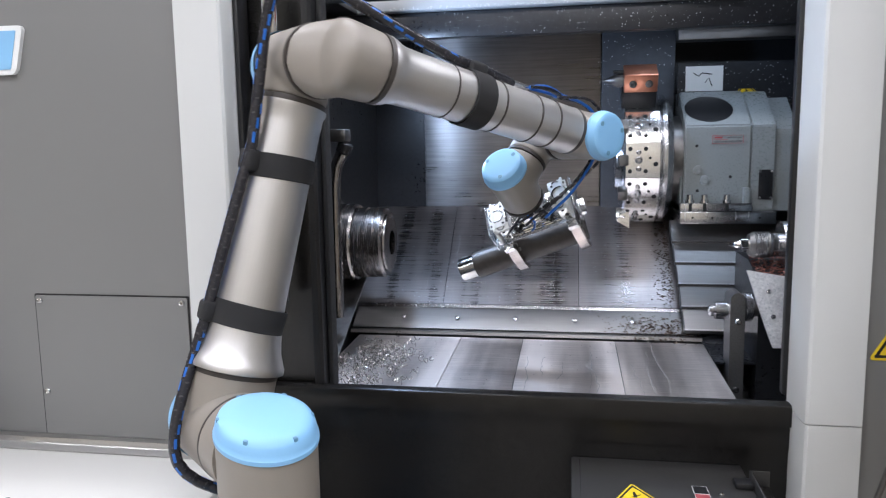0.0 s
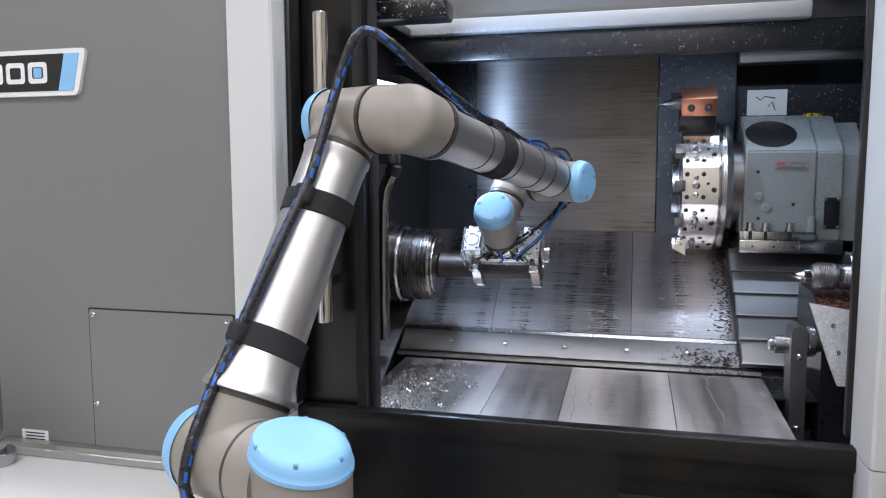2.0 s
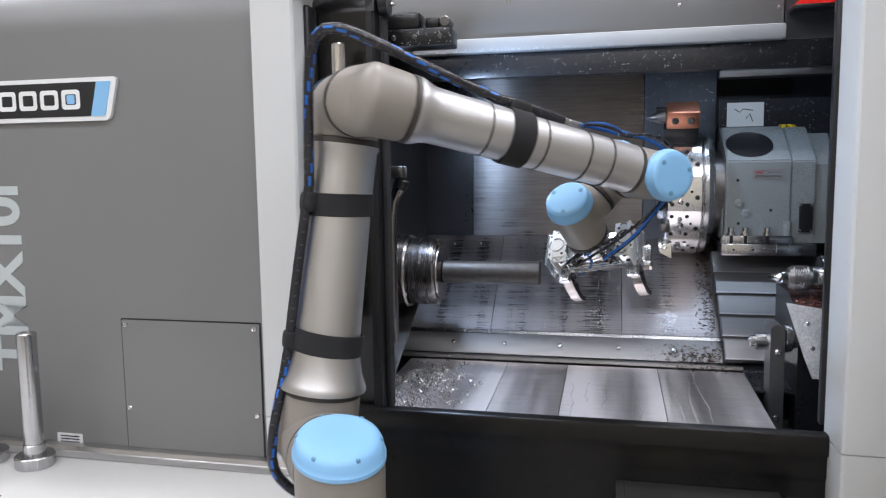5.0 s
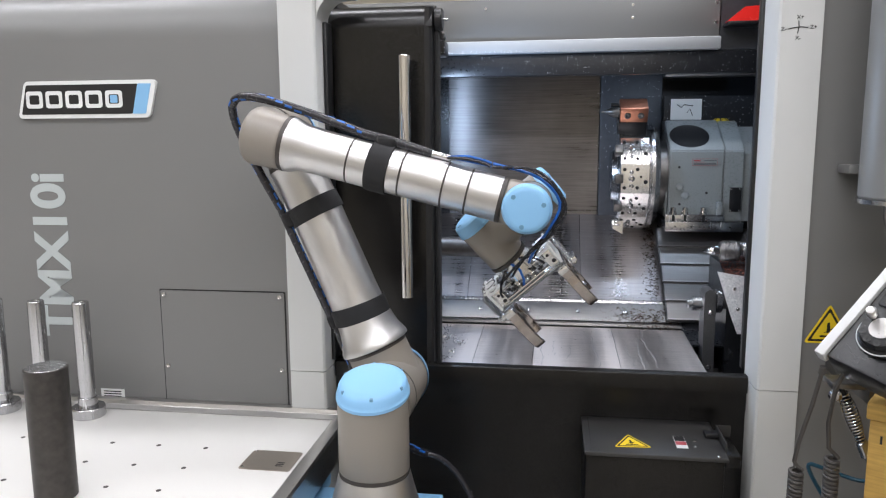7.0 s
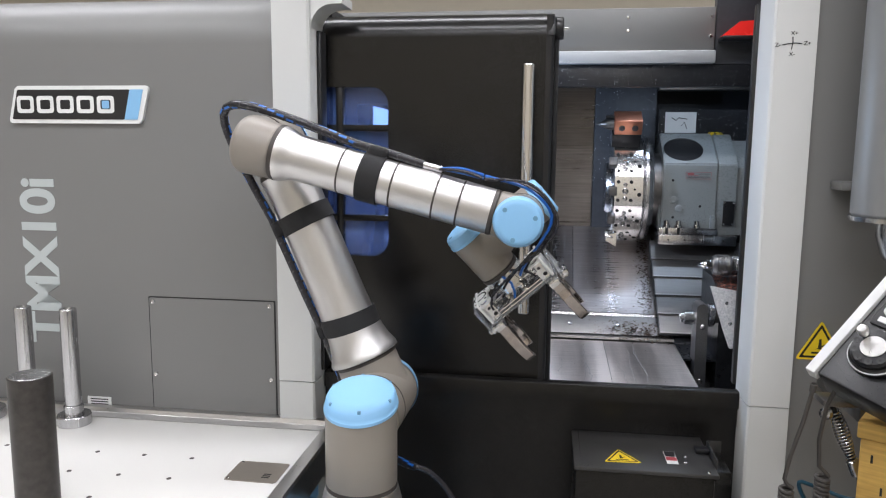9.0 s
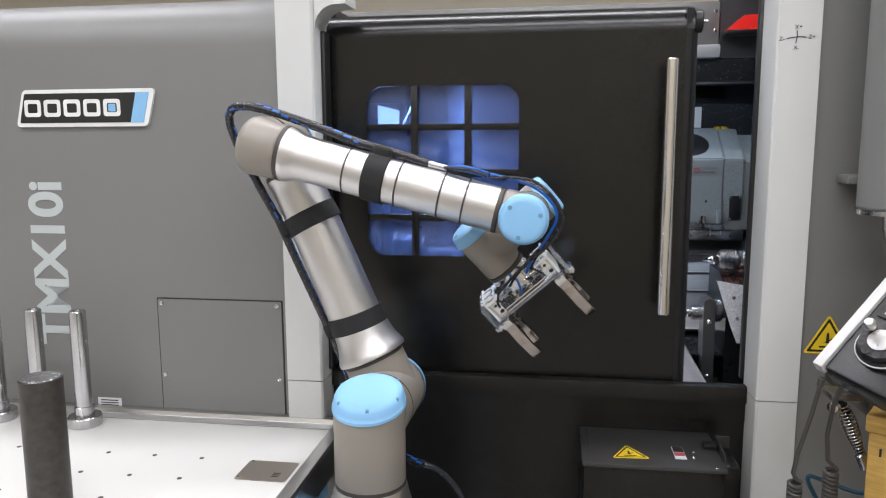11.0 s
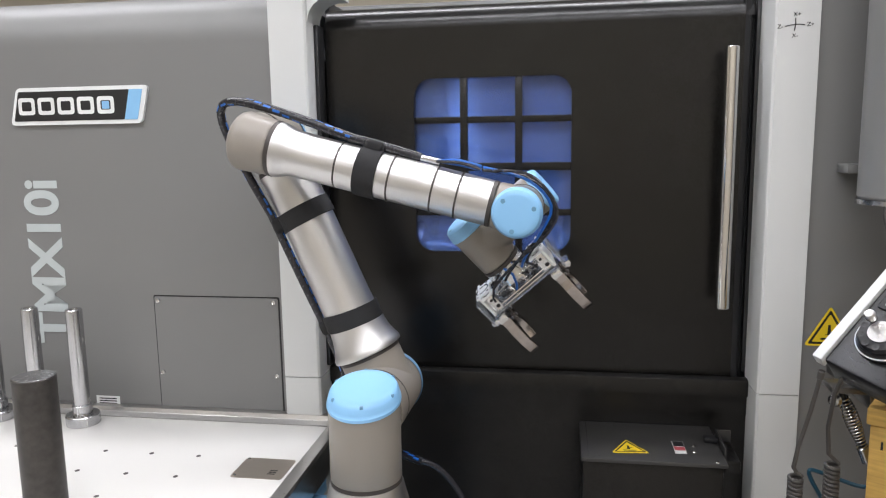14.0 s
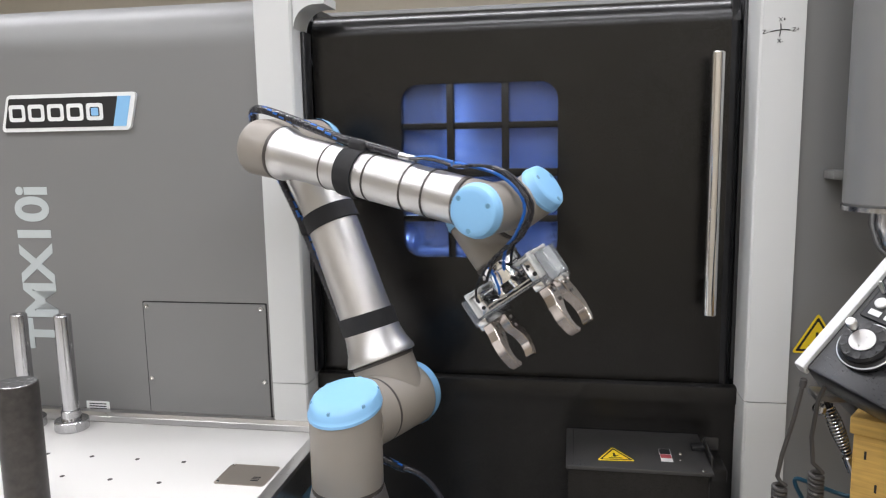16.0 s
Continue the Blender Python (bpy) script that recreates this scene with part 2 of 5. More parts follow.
def rounded(x0, x1, z0, z1, r, n=6, which=(1, 1, 1, 1)):
    """A rectangle's outline with rounded corners, from lower left round."""
    out = []
    for k, (cx, cz, a0) in enumerate(((x0 + r, z0 + r, 180), (x1 - r, z0 + r, 270), (x1 - r, z1 - r, 0), (x0 + r, z1 - r, 90))):
        if which[k]:
            out += [(cx + r * math.cos(radians(a0 + 90 * i / n)), cz + r * math.sin(radians(a0 + 90 * i / n))) for i in range(n + 1)]
        else:
            out.append(((x0, z0), (x1, z0), (x1, z1), (x0, z1))[k])
    return out


def finish(name, bm, mat, angle=32):
    bmesh.ops.recalc_face_normals(bm, faces=bm.faces[:])
    me = bpy.data.meshes.new(name)
    bm.to_mesh(me)
    bm.free()
    for f in me.polygons:
        f.use_smooth = True
    me.set_sharp_from_angle(angle=radians(angle))
    for one in mat if isinstance(mat, (list, tuple)) else [mat]:
        me.materials.append(one)
    return me


def part(name, bm, mat, parent=None, label=""):
    ob = new(name, finish(name, bm, mat))
    if parent:
        ob.parent = parent
    return tagged(ob, label)


def thing(name, label, category, at=(0, 0, 0), group="", kind=""):
    ob = new(name)
    ob.empty_display_size = 0.05
    ob.location = at
    return tagged(ob, label, category, group, kind)


def B():
    return bmesh.new()


def words(name, text, size, m, mat, parent, thick=0.0006, bold=0.0):
    data = bpy.data.curves.new(name, "FONT")
    data.body, data.size, data.extrude, data.offset = text, size, thick, bold
    data.materials.append(mat)
    ob = new(name, data)
    ob.parent = parent
    ob.matrix_local = m
    return ob


# ---------------------------------------------------------------- hall
def hall():
    tagged(part("floor", box(B(), -6, 7, -6, 5, -0.1, 0), FLOORM), "grey concrete workshop floor", "floor", kind="structure")
    tagged(part("ceiling", box(B(), -6, 7, -6, 5, 4.5, 4.6), WHITE), "plain white workshop ceiling", "ceiling", kind="structure")
    tagged(part("wall_north", box(B(), -6, 7, 5, 5.1, 0, 4.5), BEIGE), "cream painted workshop wall behind the lathe", "wall", kind="structure")
    for n, a in (("wall_south", (-6, 7, -6.1, -6, 0, 4.5)), ("wall_west", (-6.1, -6, -6, 5, 0, 4.5)), ("wall_east", (7, 7.1, -6, 5, 0, 4.5))):
        tagged(part(n, box(B(), *a), BEIGE), "cream painted workshop wall", "wall", kind="structure")
    for lx, ly in CEILING_LAMPS:
        lamp = thing("ceiling_light", "long white fluorescent ceiling light", "ceiling light", (lx, ly, 4.4), "hall lights")
        part("housing", box(B(), -1.25, 1.25, -0.19, 0.19, 0.02, 0.1, 0.01), LIGHT, lamp)
        part("diffuser", box(B(), -1.2, 1.2, -0.15, 0.15, 0.0, 0.018, 0.004), TUBEL, lamp)


hall()

# ---------------------------------------------------------------- lathe housing
def warning_triangle(name, parent, m, s):
    """A yellow sign with a black border and a bent-arrow mark."""
    def tri(k, r):
        c = [Vector((s * k * math.cos(radians(a)), s * k * math.sin(radians(a)))) for a in (90, 210, 330)]
        out = []
        for i, p in enumerate(c):
            a, b = (c[i - 1] - p).normalized(), (c[(i + 1) % 3] - p).normalized()
            out += [tuple(p + a * r), tuple(p + (a + b) * r * 0.28), tuple(p + b * r)]
        return out
    sign = part(name, prism(B(), tri(1.0, 0.12 * s), 0, 0.0008, "xy"), YELLOW, parent, "yellow triangular warning sticker with a black border")
    sign.matrix_local = m
    bm = B()
    outer, inner = tri(0.86, 0.06 * s), tri(0.70, 0.05 * s)
    vo, vi = [bm.verts.new((x, y, 0.0011)) for x, y in outer], [bm.verts.new((x, y, 0.0011)) for x, y in inner]
    for i in range(len(vo)):
        bm.faces.new((vo[i], vo[(i + 1) % len(vo)], vi[(i + 1) % len(vi)], vi[i]))
    part("border", bm, INK, sign)
    bm = B()
    box(bm, -0.30 * s, 0.3 * s, -0.27 * s, -0.2 * s, 0.0009, 0.0013)
    prism(bm, [(-0.2 * s, -0.12 * s), (0.12 * s, 0.02 * s), (0.2 * s, 0.12 * s), (-0.02 * s, 0.0)], 0.0009, 0.0013, "xy")
    prism(bm, [(-0.06 * s, 0.28 * s), (0.02 * s, 0.3 * s), (0.05 * s, -0.1 * s), (-0.08 * s, -0.1 * s)], 0.0009, 0.0014, "xy")
    part("symbol", bm, INK, sign)
    return sign


def screw(parent, x, y, z, r=0.007, axis=(0, -1, 0), mat=CHROME, name="screw"):
    bm = lathe(B(), [(0, 0), (r, 0), (r, r * 0.35), (r * 0.75, r * 0.7), (r * 0.5, r * 0.75), (r * 0.45, r * 0.3), (0, r * 0.3)], frame_to((x, y, z), axis), 14)
    return part(name, bm, mat, parent)


def curved_skin(bm, x0, x1, z0, zt, r, y, depth, thick=0.012):
    """A front skin that bends back over the top."""
    out = [(y, z0), (y, zt - r)]
    out += [(y + r - r * math.cos(radians(a)), zt - r + r * math.sin(radians(a))) for a in range(9, 91, 9)]
    out += [(y + depth, zt)]
    inner = [(y + depth, zt - thick)]
    inner += [(y + r - (r - thick) * math.cos(radians(a)), zt - r + (r - thick) * math.sin(radians(a))) for a in range(90, 0, -9)]
    inner += [(y + thick, zt - r), (y + thick, z0)]
    return prism(bm, out + inner, x0, x1, "yz")


def housing():
    lathe_body = thing("lathe_housing", "grey and black sheet-metal housing of a large turning lathe", "lathe", (0, 0, 0), kind="structure")
    part("cabinet_front", curved_skin(B(), -2.2, 0.352, 0.1, 2.07, 0.13, 0.0, 1.6), GREY, lathe_body, "dark grey painted front of the headstock cabinet")
    part("cabinet_end", box(B(), -2.2, -2.18, 0.013, 1.6, 0.1, 2.05), GREY, lathe_body)
    part("rear_cover", box(B(), -2.2, 3.2, 1.6, 1.65, 0.1, 2.05), GREY, lathe_body)
    part("plinth", box(B(), -2.2, 3.2, 0.06, 1.6, 0.0, 0.1), SATIN, lathe_body)
    # access panel with its joint
    panel = part("access_panel", prism(B(), rounded(-0.010, 0.336, 0.80, 1.286, 0.004), -0.003, -0.0008), GREY, lathe_body, "removable grey access panel held by four screws")
    part("panel_joint", prism(B(), rounded(-0.0135, 0.3395, 0.797, 1.2895, 0.004), -0.0008, 0.0005), SATIN, lathe_body)
    for x, z in ((0.0, 1.275), (0.324, 1.275), (0.0, 1.077), (0.324, 1.077), (0.0, 0.86), (0.324, 0.86)):
        screw(panel, x, -0.003, z, 0.0065)
    # columns either side of the opening
    for name, x0, x1, side in (("left_column", 0.354, 0.450, 1), ("right_column", 1.518, 1.613, -1)):
        bm = B()
        ch = 0.007
        o = [(x0, -0.022), (x1 - ch, -0.022), (x1 - 0.002, -0.018), (x1, -0.012), (x1, 0.08), (x0, 0.08)] if side > 0 else [(x0 + ch, -0.022), (x1, -0.022), (x1, 0.092), (x0, 0.092), (x0, -0.012), (x0 + 0.002, -0.018)]
        prism(bm, o, 1.084, 2.3, "xy")
        col = part(name, bm, LIGHT, lathe_body, "light grey painted door column")
        bm = B()
        prism(bm, [(a, b + (0.0008 if b < 0 else 0)) for a, b in o], 0.1, 1.0815, "xy")
        part("column_foot", bm, LIGHT, col)
        part("column_joint", box(B(), x0 + 0.003, x1 - 0.003, 0.0, 0.075, 1.0815, 1.084), SATIN, col)
    # arched corner where the column runs into the rail over the door
    o = [(0.4505, 2.3), (0.4505, 1.975)] + [(0.4505 + 0.055 - 0.055 * math.cos(radians(a)), 1.975 + 0.055 * math.sin(radians(a))) for a in range(15, 91, 15)] + [(0.53, 2.03), (0.53, 2.05), (0.50, 2.06), (0.49, 2.3)]
    part("left_corner", prism(B(), o, -0.012, 0.08), LIGHT, lathe_body)
    # added strip that keeps interior light out of the right door gap
    part("jamb_seal", box(B(), 1.509, 1.532, 0.0925, 0.112, 1.10, 2.031, 0.003), SATIN, lathe_body, "black strip filling the gap beside the door")
    # added black strip standing for the dark gap on the left
    part("jamb_seal", box(B(), 0.4505, 0.4615, 0.03, 0.079, 1.10, 1.974, 0.003), SATIN, lathe_body, "black strip filling the gap beside the door")
    # header over the opening
    part("header_panel", box(B(), 0.2, 1.538, 0.69, 0.71, 1.997, 2.13, 0.003), GREY, lathe_body, "grey header panel over the opening")
    part("header_lip", box(B(), 0.2, 1.542, 0.672, 0.715, 1.956, 1.9965, 0.006), LIP, lathe_body, "pale grey lip under the header")
    for x, z in ((1.27, 2.10), (1.27, 2.06), (1.525, 2.10), (1.525, 2.04), (0.8, 2.10)):
        screw(lathe_body, x, 0.689, z, 0.006)
    part("lamp_niche", box(B(), 1.5425, 1.9, 0.70, 0.74, 1.956, 2.3), POSTM, lathe_body)
    part("guide_arm", box(B(), 0.4525, 0.52, 0.2795, 0.671, 1.95, 1.975, 0.004), SATIN, lathe_body)
    part("door_guide", box(B(), 0.50, 0.735, 0.20, 0.279, 1.905, 1.945, 0.006), SATIN, lathe_body, "black door guide wet with coolant")
    part("guide_block", box(B(), 0.50, 0.66, 0.21, 0.29, 1.9455, 1.985, 0.01), SATIN, lathe_body)
    part("guide_block", box(B(), 0.67, 0.705, 0.215, 0.265, 1.9455, 1.972, 0.008), SATIN, lathe_body)
    part("guide_roller", cyl(B(), (0.72, 0.205, 1.958), (0.72, 0.25, 1.958), 0.0125, 0.002, 20), DARKSTEEL, lathe_body)
    for x in (0.54, 0.60, 0.65, 0.71):
        screw(lathe_body, x, 0.1995, 1.925, 0.006, mat=DARKSTEEL)
    # sill and apron
    bm = B()
    o = [(0.05, 1.05), (0.05, 1.086), (0.0515, 1.0895), (0.055, 1.0915), (0.079, 1.0915), (0.082, 1.088), (0.082, 1.0), (0.06, 1.0), (0.06, 1.05)]
    prism(bm, o, 0.4525, 1.5175, "yz")
    part("sill", bm, APRON, lathe_body, "black painted door sill")
    part("apron", box(B(), 0.4525, 1.5175, 0.064, 0.08, 0.1, 0.999), APRON, lathe_body, "black lower front panel")
    # housing to the right of the opening
    part("tailstock_cover", box(B(), 1.6145, 3.2, -0.012, 0.0, 0.1, 2.3), GREY, lathe_body, "grey cover beside the tailstock column")
    warning_triangle("warning_sign", lathe_body, pose(1.674, -0.0125, 1.234, 90, 0, 0), 0.063)
    part("roof_cover", box(B(), 0.4, 3.2, 0.742, 1.6, 2.085, 2.105), GREY, lathe_body)
    part("side_roof", box(B(), 1.614, 3.2, 0.0, 0.74, 2.275, 2.3), GREY, lathe_body)
    # identification label
    lab = part("label", box(B(), -0.207, -0.137, -0.0008, 0.0005, 0.972, 1.002), WHITE, lathe_body, "small white data label")
    bm = B()
    for z in (0.995, 0.988, 0.981):
        box(bm, -0.198, -0.146, -0.0012, -0.0008, z - 0.0015, z + 0.0015)
    part("print", bm, INK, lab)
    # badge: white rim, black field, blue slanted block, plain pale shapes for the mark
    def slant(x0, x1, z0, z1, lean, r):
        return [(x + lean * (z - z0) / (z1 - z0), z) for x, z in rounded(x0, x1, z0, z1, r)]
    badge = part("badge", prism(B(), slant(-0.378, -0.004, 1.742, 1.838, 0.024, 0.012), -0.009, 0.001), WHITE, lathe_body, "slanted badge with white rim, black field and blue block")
    part("field", prism(B(), slant(-0.366, -0.05, 1.752, 1.828, 0.018, 0.004), -0.0105, -0.009), INK, badge)
    part("blue_block", prism(B(), slant(-0.050, -0.014, 1.752, 1.828, 0.018, 0.002), -0.0108, -0.009), BLUE, badge)
    x = -0.350
    for k in range(5):
        bm = B()
        o, i = rounded(x, x + 0.048, 1.768, 1.812, 0.008, 3), rounded(x + 0.010, x + 0.038, 1.778, 1.802, 0.004, 3)
        vo, vi = [bm.verts.new((a, -0.0112, b)) for a, b in o], [bm.verts.new((a, -0.0112, b)) for a, b in i]
        for n in range(len(vo)):
            bm.faces.new((vo[n], vo[(n + 1) % len(vo)], vi[(n + 1) % len(vi)], vi[n]))
        part("mark", bm, WHITE, badge)
        if k == 4:
            part("mark_centre", prism(B(), rounded(x + 0.014, x + 0.034, 1.780, 1.800, 0.003), -0.0116, -0.0105), BLUE, badge)
        x += 0.0565
    words("model_lettering", "TMX10i", 0.136, pose(-0.272, -0.001, 1.150, 90, 0, 0) @ pose(0, 0, 0, 0, 0, 90), PRINT, lathe_body, 0.0006, 0.0042)
    # axis cross drawn by hand on the column
    bm = B()
    sweep(bm, [(1.540, -0.0225, 1.921), (1.552, -0.0225, 1.9235), (1.568, -0.0225, 1.925), (1.581, -0.0225, 1.923)], 0.0011, 6)
    sweep(bm, [(1.561, -0.0225, 1.938), (1.562, -0.0225, 1.925), (1.5595, -0.0225, 1.911)], 0.0011, 6)
    part("axis_cross", bm, INK, lathe_body, "hand-drawn black axis cross")
    for text, x, z in (("X+", 1.556, 1.942), ("X-", 1.555, 1.897), ("Z-", 1.524, 1.917), ("Z+", 1.585, 1.920)):
        words("axis_letter", text, 0.0125, pose(x, -0.0226, z, 90, 0, 0), INK, lathe_body)
    return lathe_body


def beacon():
    lamp = thing("signal_lamp", "red signal lamp in a dark niche over the opening", "signal lamp", (1.60, 0.66, 2.022))
    part("base", box(B(), -0.05, 0.1, -0.03, 0.039, 0.0, 0.012, 0.003), SATIN, lamp)
    part("lens", prism(B(), [(-0.05, 0.0122), (0.07, 0.0122), (0.07, 0.058), (0.0, 0.054)], -0.025, 0.013), RED, lamp, "red lens")


def chip_box():
    bx = thing("coolant_box", "low black steel box with a hinged lid before the apron", "box", (1.11, 0, 0))
    part("body", box(B(), 0.004, 0.314, -0.156, 0.062, 0.1, 0.955, 0.003), APRON, bx)
    lid = part("lid", box(B(), 0, 0.322, -0.163, 0.062, 0.956, 0.966, 0.003), LIDM, bx)
    warning_triangle("warning_sign", lid, pose(0.112, -0.10, 0.9663) @ pose(0, 0, 0, 0, 0, 4), 0.05)
    part("switch_label", box(B(), 0.215, 0.241, -0.115, -0.045, 0.966, 0.967), LIGHT, lid, "small white and red label")
    part("red_band", box(B(), 0.216, 0.240, -0.098, -0.078, 0.967, 0.9675), REDP, lid)
    part("label_field", box(B(), 0.216, 0.240, -0.075, -0.047, 0.967, 0.9676), SATIN, lid)
    latch = part("latch", box(B(), 0.3225, 0.358, -0.12, -0.005, 0.925, 0.955, 0.003), APRON, bx, "black folded latch bracket")
    part("latch_wall", box(B(), 0.3225, 0.326, -0.12, -0.005, 0.9555, 0.985, 0.001), LIDM, latch)
    part("latch_wall", box(B(), 0.3265, 0.358, -0.008, -0.005, 0.9555, 0.985, 0.001), LIDM, latch)
    part("latch_tongue", box(B(), 0.29, 0.322, -0.05, -0.02, 0.9665, 0.978, 0.003), SATIN, bx)
    part("lid_hinge_line", box(B(), 0.016, 0.0175, -0.155, 0.05, 0.966, 0.9664), INK, lid)
    for x, y in ((0.258, -0.105), (0.262, -0.072), (0.3, -0.155)):
        screw(bx, x, y, 0.966, 0.0045, (0, 0, 1))


def sliding_door():
    """The door's own space has its closed place as origin."""
    door = thing("sliding_door", "black steel sliding door with a barred window and a long tube handle", "sliding door", (0, 0, 0))
    x0, x1, y0, zb, zt = 0.462, 1.502, 0.085, 1.06, 2.024
    wx, wz = (0.690, 1.084), (1.402, 1.840)
    bm = B()
    r = 0.06
    # front sheet round the window hole, then the bend along the top
    for a, b, c, d in ((x0, wx[0], zb, zt - r), (wx[1], x1 - 0.02, zb, zt - r), (wx[0], wx[1], zb, wz[0]), (wx[0], wx[1], wz[1], zt - r)):
        box(bm, a, b, y0, y0 + 0.03, c, d)
    bend = [(y0 + r - r * math.cos(radians(a)), zt - r + r * math.sin(radians(a))) for a in range(0, 91, 9)]
    prism(bm, bend + [(y0 + 0.078, zt), (y0 + 0.078, zt - 0.004)] + [(y0 + r - (r - 0.004) * math.cos(radians(a)), zt - r + (r - 0.004) * math.sin(radians(a))) for a in range(90, -1, -9)], x0, x1 - 0.02, "yz")
    part("panel", bm, BLACK, door, "black powder-coated door panel, bent back along its top")
    # leading edge profile
    bm = B()
    prism(bm, [(x1 - 0.02, y0), (x1 - 0.008, y0 + 0.002), (x1 - 0.002, y0 + 0.008), (x1, y0 + 0.02), (x1, y0 + 0.078), (x1 - 0.02, y0 + 0.078)], zb, zt - 0.012, "xy")
    part("leading_edge", bm, SATIN, door)
    part("edge_seal", box(B(), x1, x1 + 0.012, y0 + 0.03, y0 + 0.065, zb + 0.01, zt - 0.05, 0.004), STRAP, door)
    cap = prism(B(), [(y0 + r - r * math.cos(radians(a)), zt - r + r * math.sin(radians(a))) for a in range(0, 91, 10)] + [(y0 + 0.078, zt), (y0 + 0.078, zt - r)], x1 - 0.02, x1 - 0.001, "yz")
    part("top_cap", cap, SATIN, door)
    # window: corner fillets, bars and panes
    bm = B()
    rc = 0.045
    for cx, cz, a0, px, pz in ((wx[0] + rc, wz[0] + rc, 180, wx[0], wz[0]), (wx[1] - rc, wz[0] + rc, 270, wx[1], wz[0]), (wx[1] - rc, wz[1] - rc, 0, wx[1], wz[1]), (wx[0] + rc, wz[1] - rc, 90, wx[0], wz[1])):
        prism(bm, [(px, pz)] + [(cx + rc * math.cos(radians(a0 + 10 * i)), cz + rc * math.sin(radians(a0 + 10 * i))) for i in range(10)], y0 + 0.001, y0 + 0.02)
    part("window_corner", bm, BLACK, door)
    xs = [wx[0], 0.8065, 0.8245, 0.9450, 0.9630, wx[1]]
    zs = [wz[0], 1.494, 1.510, 1.608, 1.628, 1.7275, 1.7445, wz[1]]
    for a, b in ((xs[1], xs[2]), (xs[3], xs[4])):
        part("window_bar", box(B(), a, b, y0 + 0.002, y0 + 0.022, wz[0], wz[1], 0.001), BLACK, door)
    for a, b in ((zs[1], zs[2]), (zs[3], zs[4]), (zs[5], zs[6])):
        part("window_bar", box(B(), wx[0], wx[1], y0 + 0.004, y0 + 0.018, a, b, 0.001), BLACK, door)
    for i in (0, 2, 4):
        for j in (0, 2, 4, 6):
            pane = part("pane", box(B(), xs[i], xs[i + 1], y0 + 0.023, y0 + 0.029, zs[j], zs[j + 1]), GLASS, door, "blue-tinted safety glass pane")
            pane.visible_shadow = False
    # handle on two stand-offs
    hx, hz0, hz1, hy = 1.442, 1.278, 1.888, 0.02
    handle = part("handle", cyl(B(), (hx, hy, hz0), (hx, hy, hz1), 0.0155, 0.002, 28), CHROME, door, "long polished steel tube handle")
    for z in (hz0 + 0.08, hz1 - 0.08):
        part("stand_off", cyl(B(), (hx, hy + 0.012, z), (hx, y0 + 0.002, z), 0.009, 0, 16), CHROME, handle)
    part("guide_roller", cyl(B(), (x1 + 0.001, y0 + 0.04, 1.985), (x1 + 0.022, y0 + 0.04, 1.985), 0.028, 0.003, 24), SATIN, door)
    part("roller_pin", cyl(B(), (x1 + 0.022, y0 + 0.04, 1.985), (x1 + 0.036, y0 + 0.04, 1.985), 0.004, 0, 12), STEEL, door)
    return door


